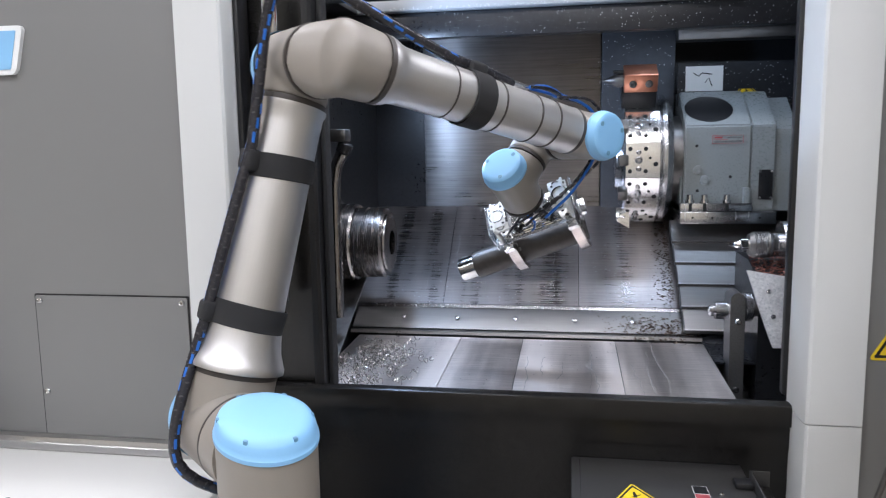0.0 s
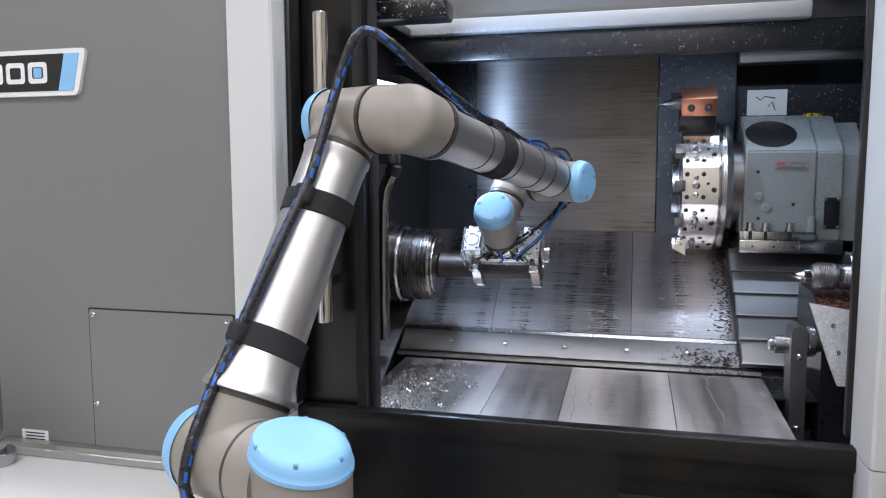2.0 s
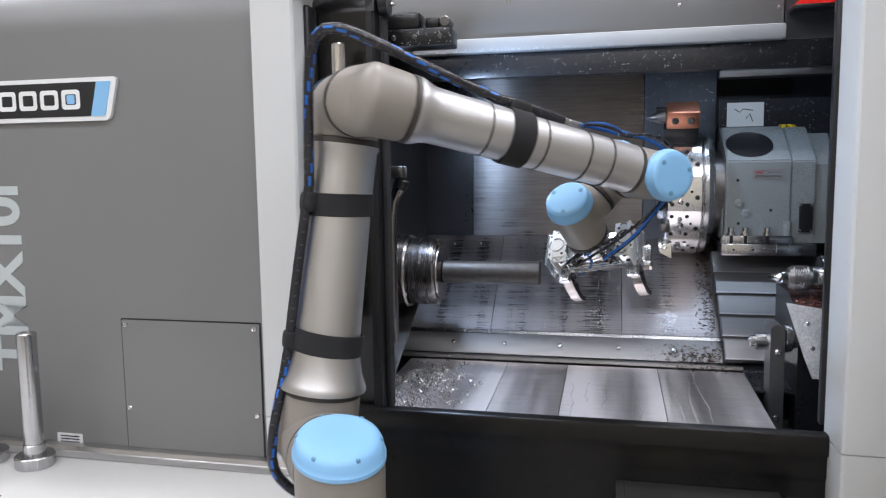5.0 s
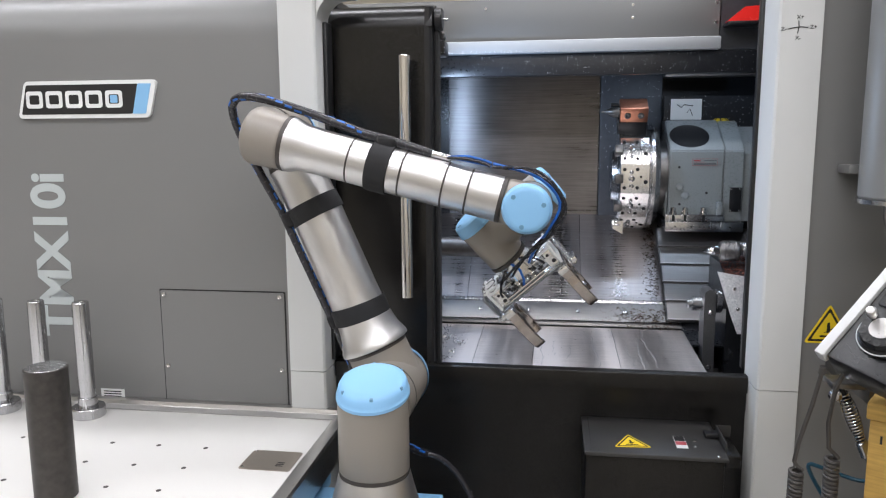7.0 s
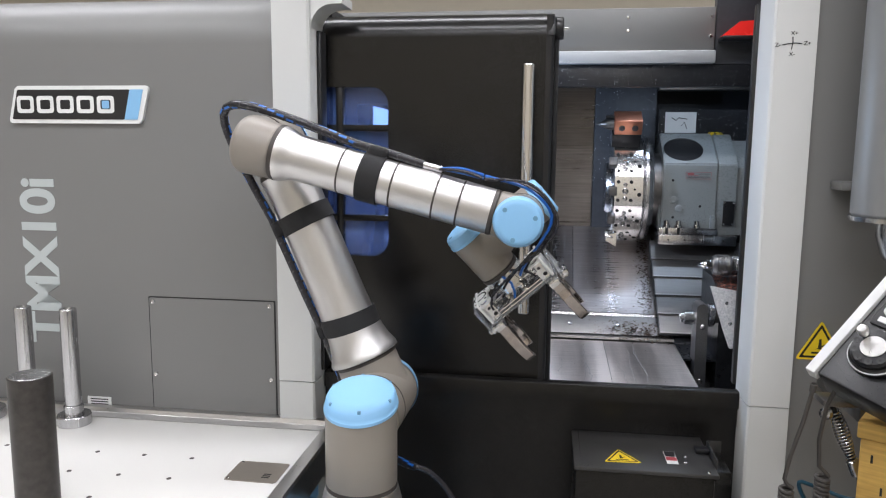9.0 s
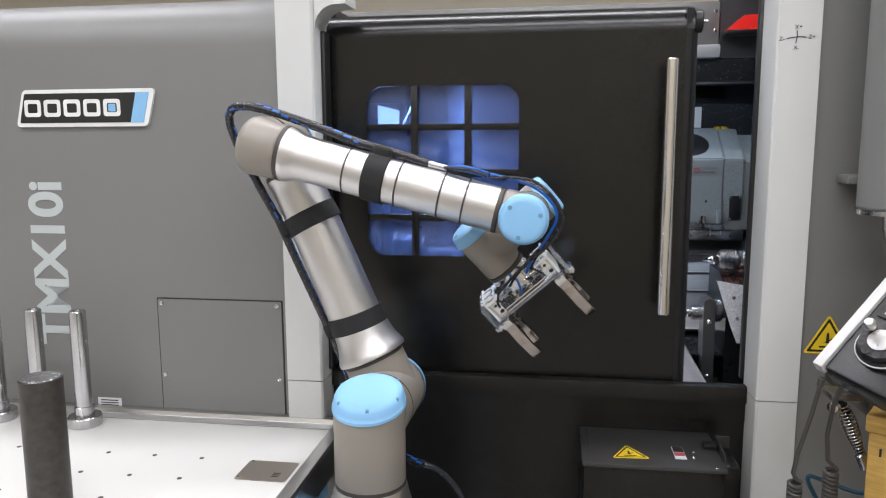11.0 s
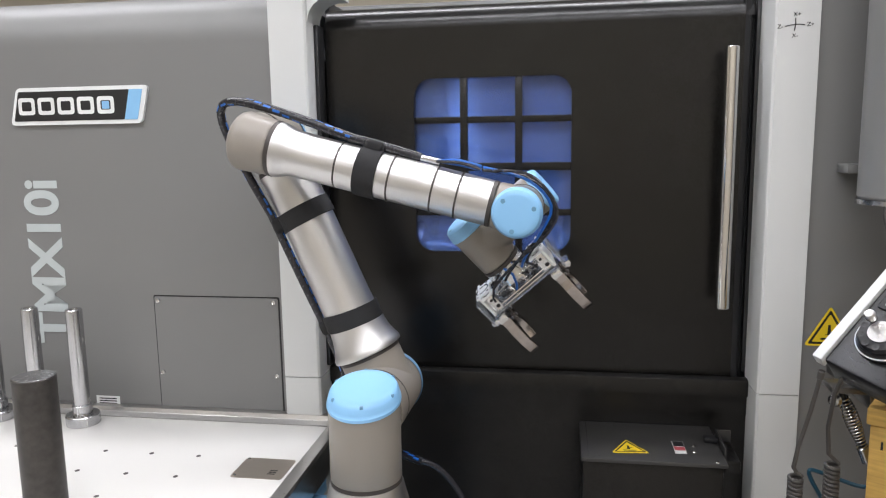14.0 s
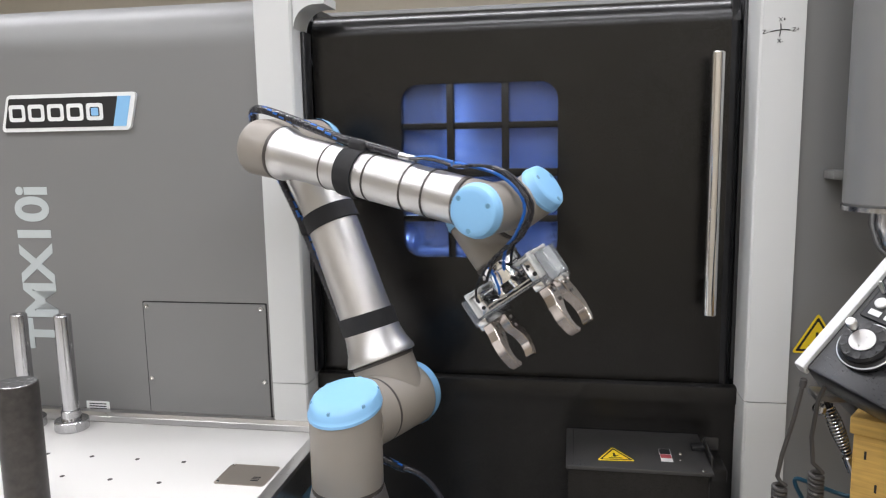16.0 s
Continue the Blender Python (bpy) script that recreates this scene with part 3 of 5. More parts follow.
# ---------------------------------------------------------------- work area of the lathe
def work_area():
    cell = thing("work_area", "oily stainless-lined work area of the lathe", "machine interior", (0, 0, 0), kind="structure")
    part("spindle_wall", box(B(), 0.44, 0.452, 0.165, 1.2, 0.95, 2.05), INNER, cell, "dark oily spindle wall")
    # unseen ceiling, given sheet metal so the slope has something bright to reflect
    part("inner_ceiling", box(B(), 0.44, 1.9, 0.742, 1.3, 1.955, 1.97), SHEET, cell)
    part("right_wall", box(B(), 1.9, 1.92, 0.1, 1.4, 0.9, 1.97), INNER, cell)
    part("upper_frame", box(B(), 0.452, 1.9, 0.70, 0.74, 1.885, 1.9545, 0.004), INNER, cell, "dark frame speckled with coolant drops")
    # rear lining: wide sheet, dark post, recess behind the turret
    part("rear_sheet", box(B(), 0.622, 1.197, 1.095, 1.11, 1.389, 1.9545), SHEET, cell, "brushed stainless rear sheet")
    part("rear_sheet", box(B(), 0.4525, 0.62, 1.10, 1.112, 1.375, 1.9545), INNER, cell)
    part("rear_post", box(B(), 1.2, 1.425, 1.09, 1.112, 1.33, 1.9545, 0.003), POSTM, cell)
    # the ledge's lit look is put into its brighter metal
    part("recess_top", box(B(), 1.428, 1.899, 1.05, 1.11, 1.90, 1.935, 0.004), EDGE, cell)
    part("recess_back", box(B(), 1.426, 1.899, 1.30, 1.32, 1.0, 1.96), INNER, cell)
    part("recess_side", box(B(), 1.414, 1.425, 1.113, 1.30, 1.0, 1.96), INNER, cell)
    # sloping sheets
    def slab(name, x0, x1, pts, mat, label=""):
        o = [Vector((y, z)) for y, z in pts]
        n = [(Vector((o[i + 1][1] - o[i][1], -(o[i + 1][0] - o[i][0])))).normalized() * -0.004 for i in range(len(o) - 1)]
        low = [o[i] + n[min(i, len(n) - 1)] for i in range(len(o))]
        return part(name, prism(B(), [tuple(p) for p in o] + [tuple(p) for p in low[::-1]], x0, x1, "yz"), mat, cell, label)
    for a, b in ((0.455, 0.728), (0.730, 1.130), (1.132, 1.42)):
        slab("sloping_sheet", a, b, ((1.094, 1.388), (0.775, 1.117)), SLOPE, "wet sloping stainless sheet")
    slab("step_edge", 0.47, 1.44, ((0.779, 1.1205), (0.770, 1.1195), (0.766, 1.111)), STEEL)
    slab("step_face", 0.47, 1.458, ((0.762, 1.11), (0.70, 1.062)), COVER)
    slab("step_edge", 0.47, 1.462, ((0.690, 1.0605), (0.680, 1.0585), (0.677, 1.050)), EDGE)
    for a, b in ((0.50, 0.80), (0.802, 0.975), (0.977, 1.228), (1.230, 1.462)):
        slab("floor_sheet", a, b, ((0.668, 1.046), (0.166, 1.030), (0.09, 1.0275)), SHEET2, "stainless floor sheet with coolant trails and painted bright bands")
    # floor and step go on as black copies right of the arm
    slab("floor_sheet", 1.464, 1.56, ((0.668, 1.046), (0.51, 1.041)), INNER)
    slab("step_face", 1.46, 1.56, ((0.762, 1.105), (0.67, 1.047)), INNER)
    part("floor_pan", box(B(), 0.44, 1.9, 0.083, 1.3, 0.9, 0.94), INNER, cell)
    bm = B()
    for x in (0.62, 0.78, 0.95, 1.12, 1.28):
        lathe(bm, [(0, 0), (0.007, 0), (0.006, 0.003), (0, 0.004)], frame_to((x, 0.729, 1.088), (0, -0.6, 0.8)), 12)
    part("step_bolts", bm, STEEL, cell)
    # left corner guides
    slab("corner_plate", 0.453, 0.54, ((0.66, 1.25), (0.30, 1.05)), DARKSTEEL)
    part("lamp_box", box(B(), 0.4525, 0.574, 0.41, 0.51, 1.745, 1.815, 0.004), SATIN, cell, "work lamp housing on the spindle wall")
    part("lens", prism(B(), [(0.506, 1.752), (0.57, 1.752), (0.57, 1.792), (0.506, 1.808)], 0.4045, 0.4095), LAMPM, cell, "bright white work lamp lens")
    # lens of the added fill lamp, hidden behind the header
    part("lens", box(B(), 1.25, 1.75, 0.80, 0.84, 1.94, 1.9545, 0.002), ADDED_LENS, cell)
    # plate and sign on the recess wall
    st = part("instruction_plate", box(B(), 1.452, 1.562, 1.048, 1.0499, 1.745, 1.82), WHITE, cell, "worn white plate with scribbled marks")
    part("plate_carrier", box(B(), 1.43, 1.80, 1.0502, 1.06, 1.70, 1.83), INNER, cell)
    bm = B()
    sweep(bm, [(1.475, 1.0475, 1.80), (1.49, 1.0475, 1.79), (1.50, 1.0475, 1.80), (1.53, 1.0475, 1.795)], 0.0015, 5)
    sweep(bm, [(1.51, 1.0475, 1.77), (1.52, 1.0475, 1.785), (1.53, 1.0475, 1.76)], 0.0015, 5)
    part("scribble", bm, INK, st)
    warning_triangle("warning_sign", cell, pose(1.63, 1.044, 1.742, 44, 0, 0), 0.044)
    return cell


def spindle():
    s = thing("spindle_chuck", "polished steel collet chuck on the lathe spindle", "chuck", (0.452, 0.588, 1.328))
    x = pose(0, 0, 0, 0, 90, 0)
    part("spindle_flange", lathe(B(), [(0, 0), (0.12, 0), (0.12, 0.02), (0.108, 0.025), (0, 0.025)], x, 56), DARKSTEEL, s)
    part("rear_ring", lathe(B(), [(0, 0.025), (0.104, 0.025), (0.106, 0.028), (0.106, 0.05), (0.104, 0.052), (0.104, 0.056), (0.106, 0.058), (0.106, 0.074), (0.102, 0.08), (0, 0.08)], x, 64), CHUCKM, s)
    part("chuck_body", lathe(B(), [(0, 0.08), (0.094, 0.08), (0.096, 0.083), (0.096, 0.108), (0.093, 0.11), (0.093, 0.114), (0.096, 0.116), (0.096, 0.135), (0.093, 0.137), (0.093, 0.140), (0.095, 0.142), (0.095, 0.156), (0.09, 0.162), (0, 0.162)], x, 64), CHUCKM, s)
    part("nose", lathe(B(), [(0, 0.162), (0.078, 0.162), (0.079, 0.164), (0.078, 0.168), (0.06, 0.172), (0.0335, 0.172), (0.0335, 0.163)], x, 64), CHUCKM, s)


def coolant_pipe():
    p = thing("coolant_pipe", "dark curved coolant pipe beside the spindle", "pipe", (0, 0, 0))
    part("pipe", sweep(B(), [(0.524, 0.40, 1.16 + 0.03 * i) for i in range(8)] + [(0.525, 0.40, 1.42), (0.526, 0.40, 1.50), (0.532, 0.40, 1.54), (0.545, 0.40, 1.567), (0.552, 0.40, 1.578)], 0.0155, 16), CHUCKM, p)
    part("collar", cyl(B(), (0.549, 0.40, 1.572), (0.560, 0.40, 1.598), 0.019, 0.003, 20), SATIN, p)
    part("joint", box(B(), 0.523, 0.566, 0.375, 0.425, 1.60, 1.632, 0.006), DARKSTEEL, p)
    part("bracket", box(B(), 0.4525, 0.508, 0.385, 0.415, 1.15, 1.18, 0.003), DARKSTEEL, p)
    part("bracket", box(B(), 0.4525, 0.5225, 0.385, 0.415, 1.605, 1.625, 0.003), DARKSTEEL, p)


def turret():
    cy, cz, R = 1.03, 1.54, 0.2
    t = thing("tool_turret", "twelve-station steel tool turret with drilled faces", "turret", (1.30, cy, cz))
    n = 12
    bm = B()
    pts = [(R * math.cos(radians(360 / n * (k + 0.5))), R * math.sin(radians(360 / n * (k + 0.5)))) for k in range(n)]
    prism(bm, pts, -0.042, 0.062, "yz")
    bmesh.ops.bevel(bm, geom=bm.edges[:], offset=0.004, segments=1, affect="EDGES")
    part("disc", bm, ALUG, t)
    part("rear_rim", lathe(B(), [(0, 0.062), (0.185, 0.062), (0.195, 0.07), (0.195, 0.08), (0.17, 0.1), (0, 0.1)], pose(0, 0, 0, 0, 90, 0), 60), STEEL, t)
    part("neck", lathe(B(), [(0, 0.1), (0.13, 0.1), (0.13, 0.135), (0, 0.135)], pose(0, 0, 0, 0, 90, 0), 48), DARKSTEEL, t)
    part("hub", lathe(B(), [(0, -0.06), (0.09, -0.06), (0.1, -0.043), (0, -0.043)], pose(0, 0, 0, 0, 90, 0), 48), STEEL, t)
    ap = R * math.cos(radians(15))
    for k in (4, 5, 6, 7, 8):
        a = radians(30 * k)
        nrm = Vector((0, math.cos(a), math.sin(a)))
        tan = Vector((0, -math.sin(a), math.cos(a)))
        for dx, dt, r in ((-0.026, 0.032, 0.0062), (0.018, 0.032, 0.0062), (-0.026, -0.032, 0.0062), (0.018, -0.032, 0.0062), (0.046, 0.012, 0.007), (0.03, -0.006, 0.004)):
            p = nrm * (ap - 0.0005) + tan * dt + Vector((dx, 0, 0))
            part("bolt_hole", cyl(B(), p, p + nrm * 0.0013, r, 0, 14), DARK, t)
        for dt, r in ((0.026, 0.008), (0.0, 0.011), (-0.022, 0.007)):
            p = nrm * ap + tan * dt + Vector((-0.002, 0, 0))
            part("fitting", lathe(B(), [(0, 0), (r, 0), (r, 0.003), (r * 0.6, 0.0045), (r * 0.4, 0.002), (0, 0.002)], frame_to(p, nrm), 14), STEEL, t)
        if k != 4:
            p = nrm * (ap + 0.004) + Vector((-0.045, 0, 0))
            bm = B()
            box(bm, -0.014, 0.014, -0.016, 0.016, -0.02, 0.012, 0.003, 2, frame_to(p, nrm))
            part("tool_clamp", bm, DARKSTEEL if k != 8 else ALUG, t)
    p = Vector((0, math.cos(radians(120)), math.sin(radians(120))))
    # driven tool holder on the top face
    part("tool_block", box(B(), -0.05, 0.05, -0.035, 0.035, 0, 0.052, 0.003, 2, frame_to(p * ap, p)), SATIN, t, "dark tool block")
    part("copper_block", box(B(), -0.045, 0.05, -0.04, 0.035, 0.0525, 0.108, 0.004, 2, frame_to(p * ap, p)), COPPER, t, "copper-coloured tool holder")
    fr = frame_to(p * ap, p)
    for dx in (-0.02, 0.025):
        d = fr.to_3x3() @ Vector((0, -1, 0))
        for sgn in (1, -1):
            c = fr @ Vector((dx, 0.0355 if sgn > 0 else -0.0405, 0.08))
            part("clamp_screw", lathe(B(), [(0, 0), (0.011, 0), (0.011, 0.002), (0.006, 0.0035), (0, 0.001)], frame_to(c, d * -sgn), 16), DARKSTEEL, t)
    sp = p * (ap + 0.074)
    part("drill_chuck", lathe(B(), [(0, 0), (0.02, 0), (0.02, 0.02), (0.014, 0.03), (0.010, 0.042), (0.004, 0.05), (0.003, 0.062), (0, 0.064)], Matrix.Translation(sp + Vector((-0.045, 0, 0))) @ pose(0, 0, 0, 0, -90, 0), 20), DARKSTEEL, t)
    q = sp + Vector((-0.045, -0.01, 0.024))
    part("coolant_nozzle", cyl(B(), q, q + Vector((-0.03, 0, 0)), 0.006, 0.001, 12), SATIN, t)
    part("turning_tool", prism(B(), [(-0.055, -0.185), (-0.02, -0.205), (-0.02, -0.155), (-0.05, -0.165)], -0.115, -0.085), ALUG, t)


def gearbox():
    g = thing("turret_gearbox", "blue-grey painted turret gearbox on a steel base", "gearbox", (1.42, 0.86, 1.353))
    part("base_plate", box(B(), 0, 0.265, 0.0, 0.25, 0.0, 0.036, 0.003), STEEL, g)
    for k in (0.035, 0.09, 0.15, 0.22):
        part("edge_hole", cyl(B(), (k, -0.0008, 0.018), (k, 0.001, 0.018), 0.003, 0, 8), DARK, g)
    body = prism(B(), [(0.025, 0.0365), (0.025, 0.282), (0.03, 0.29), (0.17, 0.388), (0.185, 0.39), (0.30, 0.39), (0.30, 0.0365)], 0.012, 0.1945, "yz")
    bmesh.ops.bevel(body, geom=body.edges[:], offset=0.004, segments=2, affect="EDGES")
    part("body", body, CAST, g)
    mid = prism(B(), [(0.0275, 0.0365), (0.0275, 0.28), (0.032, 0.287), (0.17, 0.385), (0.185, 0.387), (0.30, 0.387), (0.30, 0.0365)], 0.1965, 0.262, "yz")
    bmesh.ops.bevel(mid, geom=mid.edges[:], offset=0.003, segments=2, affect="EDGES")
    part("middle_section", mid, CAST, g)
    side = prism(B(), [(0.035, 0.0365), (0.035, 0.27), (0.16, 0.365), (0.30, 0.365), (0.30, 0.0365)], 0.2625, 0.32, "yz")
    part("end_cover", side, CAST, g)
    sl = Vector((0, 0.14, 0.098)).normalized()
    nm = Vector((0, -sl.z, sl.y))
    m = Matrix.Translation((0.085, 0.09, 0.3325)) @ Matrix((Vector((1, 0, 0)), sl, nm)).transposed().to_4x4()
    part("round_cover", lathe(B(), [(0, 0.0), (0.068, 0.0), (0.068, 0.0015), (0.066, 0.002), (0, 0.002)], m, 40), SATIN, g, "round dark cover plate")
    part("name_plate", box(B(), 0.085, 0.175, 0.0238, 0.0252, 0.205, 0.232), CAST, g).location.z = 0.024
    bm = B()
    for x0, x1, z0, z1 in ((0.0875, 0.1725, 0.2295, 0.2303), (0.0875, 0.1725, 0.2067, 0.2075), (0.0875, 0.0883, 0.2076, 0.2294), (0.1717, 0.1725, 0.2076, 0.2294), (0.093, 0.115, 0.2215, 0.2265), (0.093, 0.13, 0.218, 0.219)):
        box(bm, x0, x1, 0.0232, 0.0238, z0, z1)
    part("plate_print", bm, REDP, g).location.z = 0.024
    bm = B()
    for z in (0.2105, 0.2135, 0.2235):
        box(bm, 0.128 if z > 0.22 else 0.093, 0.168, 0.0232, 0.0238, z, z + 0.0011)
    part("plate_lines", bm, INK, g).location.z = 0.024
    for x in (0.028, 0.068, 0.13):
        part("bolt_slot", box(B(), x - 0.0045, x + 0.0045, 0.0018, 0.0036, 0.0372, 0.0595), DARK, g)
    for x, z in ((0.045, 0.225), (0.14, 0.135), (0.05, 0.095)):
        part("tapped_hole", cyl(B(), (x, 0.0238, z), (x, 0.0252, z), 0.0045, 0, 14), DARK, g)
    part("corner_rib", box(B(), 0.175, 0.1925, 0.006, 0.0245, 0.0365, 0.105, 0.003), CAST, g)
    part("black_cover", box(B(), 0.218, 0.256, 0.021, 0.0255, 0.07, 0.155, 0.001), SATIN, g)
    for x, z in ((0.222, 0.075), (0.252, 0.075), (0.222, 0.15), (0.252, 0.15)):
        screw(g, x, 0.021, z, 0.004)
    for x, z in ((0.05, 0.155), (0.07, 0.125)):
        part("plug", lathe(B(), [(0, 0), (0.014, 0), (0.013, 0.004), (0.006, 0.006), (0, 0.004)], frame_to((x, 0.025, z), (0, -1, 0)), 20), CAST, g)
    part("ledge", box(B(), 0.0, 0.2, 0.003, 0.0245, 0.0365, 0.06, 0.002), STEEL, g)
    for x in (0.028, 0.068, 0.13):
        part("clamp_bolt", lathe(B(), [(0, 0.0), (0.013, 0.0), (0.013, 0.008), (0.0095, 0.009), (0.0095, 0.024), (0.005, 0.024), (0.005, 0.016), (0, 0.016)], pose(x, 0.0135, 0.0605), 18), CHROME, g)
    part("side_pad", box(B(), 0.004, 0.0115, 0.05, 0.2, 0.05, 0.22, 0.003), CAST, g)


def way_cover():
    w = thing("way_cover", "stepped telescopic steel way cover on the sloping bed", "way cover", (0, 0, 0))
    top, low = Vector((0.97, 1.335)), Vector((0.69, 1.085))
    d = (low - top).normalized()
    n = Vector((d[1], -d[0]))
    if n[1] < 0:
        n = -n
    L = (low - top).length / 5
    for k in range(5):
        a = top + d * (L * k)
        b = top + d * (L * (k + 1) + 0.012)
        off = n * (0.03 - 0.006 * k)
        o = [a + off, b + off, b + off - n * 0.02, a + off - n * 0.02]
        x0 = 1.402 + 0.003 * k
        bm = prism(B(), [tuple(v) for v in o], x0, 1.72, "yz")
        bmesh.ops.bevel(bm, geom=bm.edges[:], offset=0.002, segments=1, affect="EDGES")
        pl = part("cover_plate", bm, COVER, w)
        c = b + off
        part("plate_edge", prism(B(), [tuple(v) for v in (c - d * 0.004 + n * 0.0006, c + d * 0.0012 + n * 0.0006, c + d * 0.0012 - n * 0.012, c - d * 0.0004 - n * 0.012)], x0, 1.72, "yz"), EDGE, pl, "strip of brighter metal along the plate edge")
    o = [top - n * 0.02, top + n * 0.005, low + n * 0.005, low - n * 0.02]
    part("side_skirt", prism(B(), [tuple(v) for v in o], 1.43, 1.71, "yz"), DARKSTEEL, w)


def tailstock():
    t = thing("tailstock", "tailstock with a pointed live centre", "tailstock", (1.497, 0.588, 1.328))
    x = pose(0, 0, 0, 0, 90, 0)
    part("centre_point", lathe(B(), [(0, 0), (0.012, 0.03), (0.012, 0.034), (0.016, 0.036), (0.016, 0.052), (0, 0.052)], x, 32), CHROME, t)
    prof = [(0, 0.052), (0.026, 0.052), (0.031, 0.06)]
    for k in range(8):
        prof += [(0.033, 0.064 + 0.004 * k), (0.0318, 0.066 + 0.004 * k)]
    prof += [(0.033, 0.1), (0.028, 0.108), (0, 0.108)]
    part("live_centre", lathe(B(), prof, x, 40), DARKSTEEL, t)
    part("quill", lathe(B(), [(0, 0.108), (0.03, 0.108), (0.03, 0.128), (0.058, 0.128), (0.06, 0.132), (0.06, 0.146), (0.045, 0.15), (0.045, 0.3), (0, 0.3)], x, 48), STEEL, t)
    part("tailstock_body", box(B(), 0.19, 0.38, -0.13, 0.15, -0.30, 0.1, 0.02, 3), CAST, t)


def parts_arm():
    a = thing("steady_rest", "oily steel arm on a pivot pin beside a chip-covered chute", "steady rest", (1.464, 0.47, 0.94))
    bm = prism(B(), [(0.026, 0.0), (0.060, 0.0), (0.058, 0.265)] + [(0.041 + 0.017 * math.cos(radians(q)), 0.268 + 0.017 * math.sin(radians(q))) for q in range(0, 181, 20)], 0.0, 0.07)
    part("arm", bm, ARMSTEEL, a)
    part("pivot_pin", lathe(B(), [(0, 0), (0.012, 0), (0.014, 0.003), (0.014, 0.012), (0.021, 0.014), (0.021, 0.046), (0, 0.046)], pose(-0.021, 0.03, 0.236, 0, 90, 0), 28), STEEL, a)
    part("hub_boss", cyl(B(), (0.0605, 0.035, 0.245), (0.08, 0.035, 0.245), 0.036, 0.003, 32), STEEL, a)
    for z in (0.045, 0.215):
        screw(a, 0.043, 0.0, z, 0.008, mat=STEEL)
    part("chute", prism(B(), [(0.03, 0.0), (0.03, 0.298), (0.15, 0.345), (0.30, 0.345), (0.30, 0.0)], 0.095, 0.26, "yz"), INNER, a, "black chute covered with chips")
    bm = prism(B(), [(0.066, 0.335), (0.15, 0.322), (0.26, 0.322), (0.26, 0.165), (0.112, 0.165), (0.098, 0.21), (0.085, 0.26), (0.074, 0.305)], 0.018, 0.028)
    for vert in bm.verts:
        vert.co.y -= (0.30 - vert.co.z) * 0.5
    part("chute_cover", bm, WETPLATE, a, "wet steel plate spattered with chips")
    for x, z in ((0.112, 0.288), (0.14, 0.168), (0.118, 0.232), (0.158, 0.272)):
        screw(a, x, 0.018 - (0.30 - z) * 0.5, z, 0.006, (0, -0.9, 0.45), STEEL)
    part("shaft", cyl(B(), (0.08, 0.035, 0.245), (0.0945, 0.035, 0.245), 0.024, 0.002, 28), DARKSTEEL, a)
    part("foot", box(B(), 0.0, 0.09, 0.0705, 0.3, -0.0, 0.02), DARKSTEEL, a)


def chips():
    """Curled swarf and crumbs, lying on sheets and ledges."""
    rng = random.Random(4)
    bm = B()

    def crumb(x, y, z, s):
        a, b = rng.uniform(0, 6.3), rng.uniform(-0.5, 0.5)
        d = Vector((math.cos(a), math.sin(a), b)) * s
        e = Vector((-math.sin(a), math.cos(a), rng.uniform(-0.4, 0.8))) * s * 0.4
        p = Vector((x, y, z + 0.001))
        vs = [bm.verts.new(p + q) for q in (-d, e, d, Vector((0, 0, s * 0.5)))]
        for f in ((0, 1, 3), (1, 2, 3), (0, 3, 2), (0, 2, 1)):
            bm.faces.new([vs[i] for i in f])

    def slope(y):
        if y > 0.775:
            return 1.117 + (y - 0.775) * 0.8495
        if y > 0.672:
            return 1.05 + (y - 0.672) * 0.62
        return 1.032 + (y - 0.171) * 0.036
    for _ in range(620):
        x, y = rng.gauss(1.36, 0.075), rng.gauss(0.71, 0.026)
        if 0.9 < x < 1.455:
            crumb(x, y, slope(y), rng.uniform(0.0025, 0.007))
    for _ in range(520):
        y = rng.uniform(0.78, 1.06)
        crumb(1.402 - abs(rng.gauss(0, 0.022)), y, slope(y), rng.uniform(0.0025, 0.007))
    for _ in range(70):
        x, y = rng.uniform(0.5, 1.4), rng.uniform(0.2, 0.76)
        crumb(x, y, slope(y), rng.uniform(0.001, 0.0025))
    tagged(part("metal_chips", bm, CHIP), "scattered dark brown metal chips on the sheets", "metal chips", kind="stuff")
    bm = B()
    for _ in range(900):
        x, y = rng.uniform(1.56, 1.72), rng.uniform(0.502, 0.64)
        crumb(x, y, 1.2385 + (min(y, 0.62) - 0.5) * 0.39 + rng.uniform(0, 0.006), rng.uniform(0.003, 0.007))
    tagged(part("chip_heap", bm, CHIPRED), "heap of reddish brown chips on the chute", "metal chips", kind="stuff")
    bm = B()
    for _ in range(230):
        x, y = min(max(rng.gauss(0.625, 0.045), 0.535), 0.76), min(max(rng.gauss(0.36, 0.10), 0.19), 0.62)
        r, k = rng.uniform(0.003, 0.007), rng.uniform(0.7, 1.8)
        a0, h = rng.uniform(0, 6.3), slope(y)
        ax = Vector((math.cos(a0), math.sin(a0), rng.uniform(0, 0.5)))
        u = ax.orthogonal().normalized()
        w = ax.cross(u).normalized()
        pile = 0.035 * math.exp(-((x - 0.62) / 0.05) ** 2 - ((y - 0.36) / 0.1) ** 2)
        c = Vector((x, y, h + r * 0.7 + rng.uniform(0, 0.006 + pile)))
        sweep(bm, [c + ax * (0.0028 * i) + r * (math.cos(k * i) * u + math.sin(k * i) * w) for i in range(rng.randint(6, 14))], 0.0009, 4)
    tagged(part("swarf_pile", bm, SWARF), "tangle of curled silver swarf in the corner", "swarf", kind="stuff")


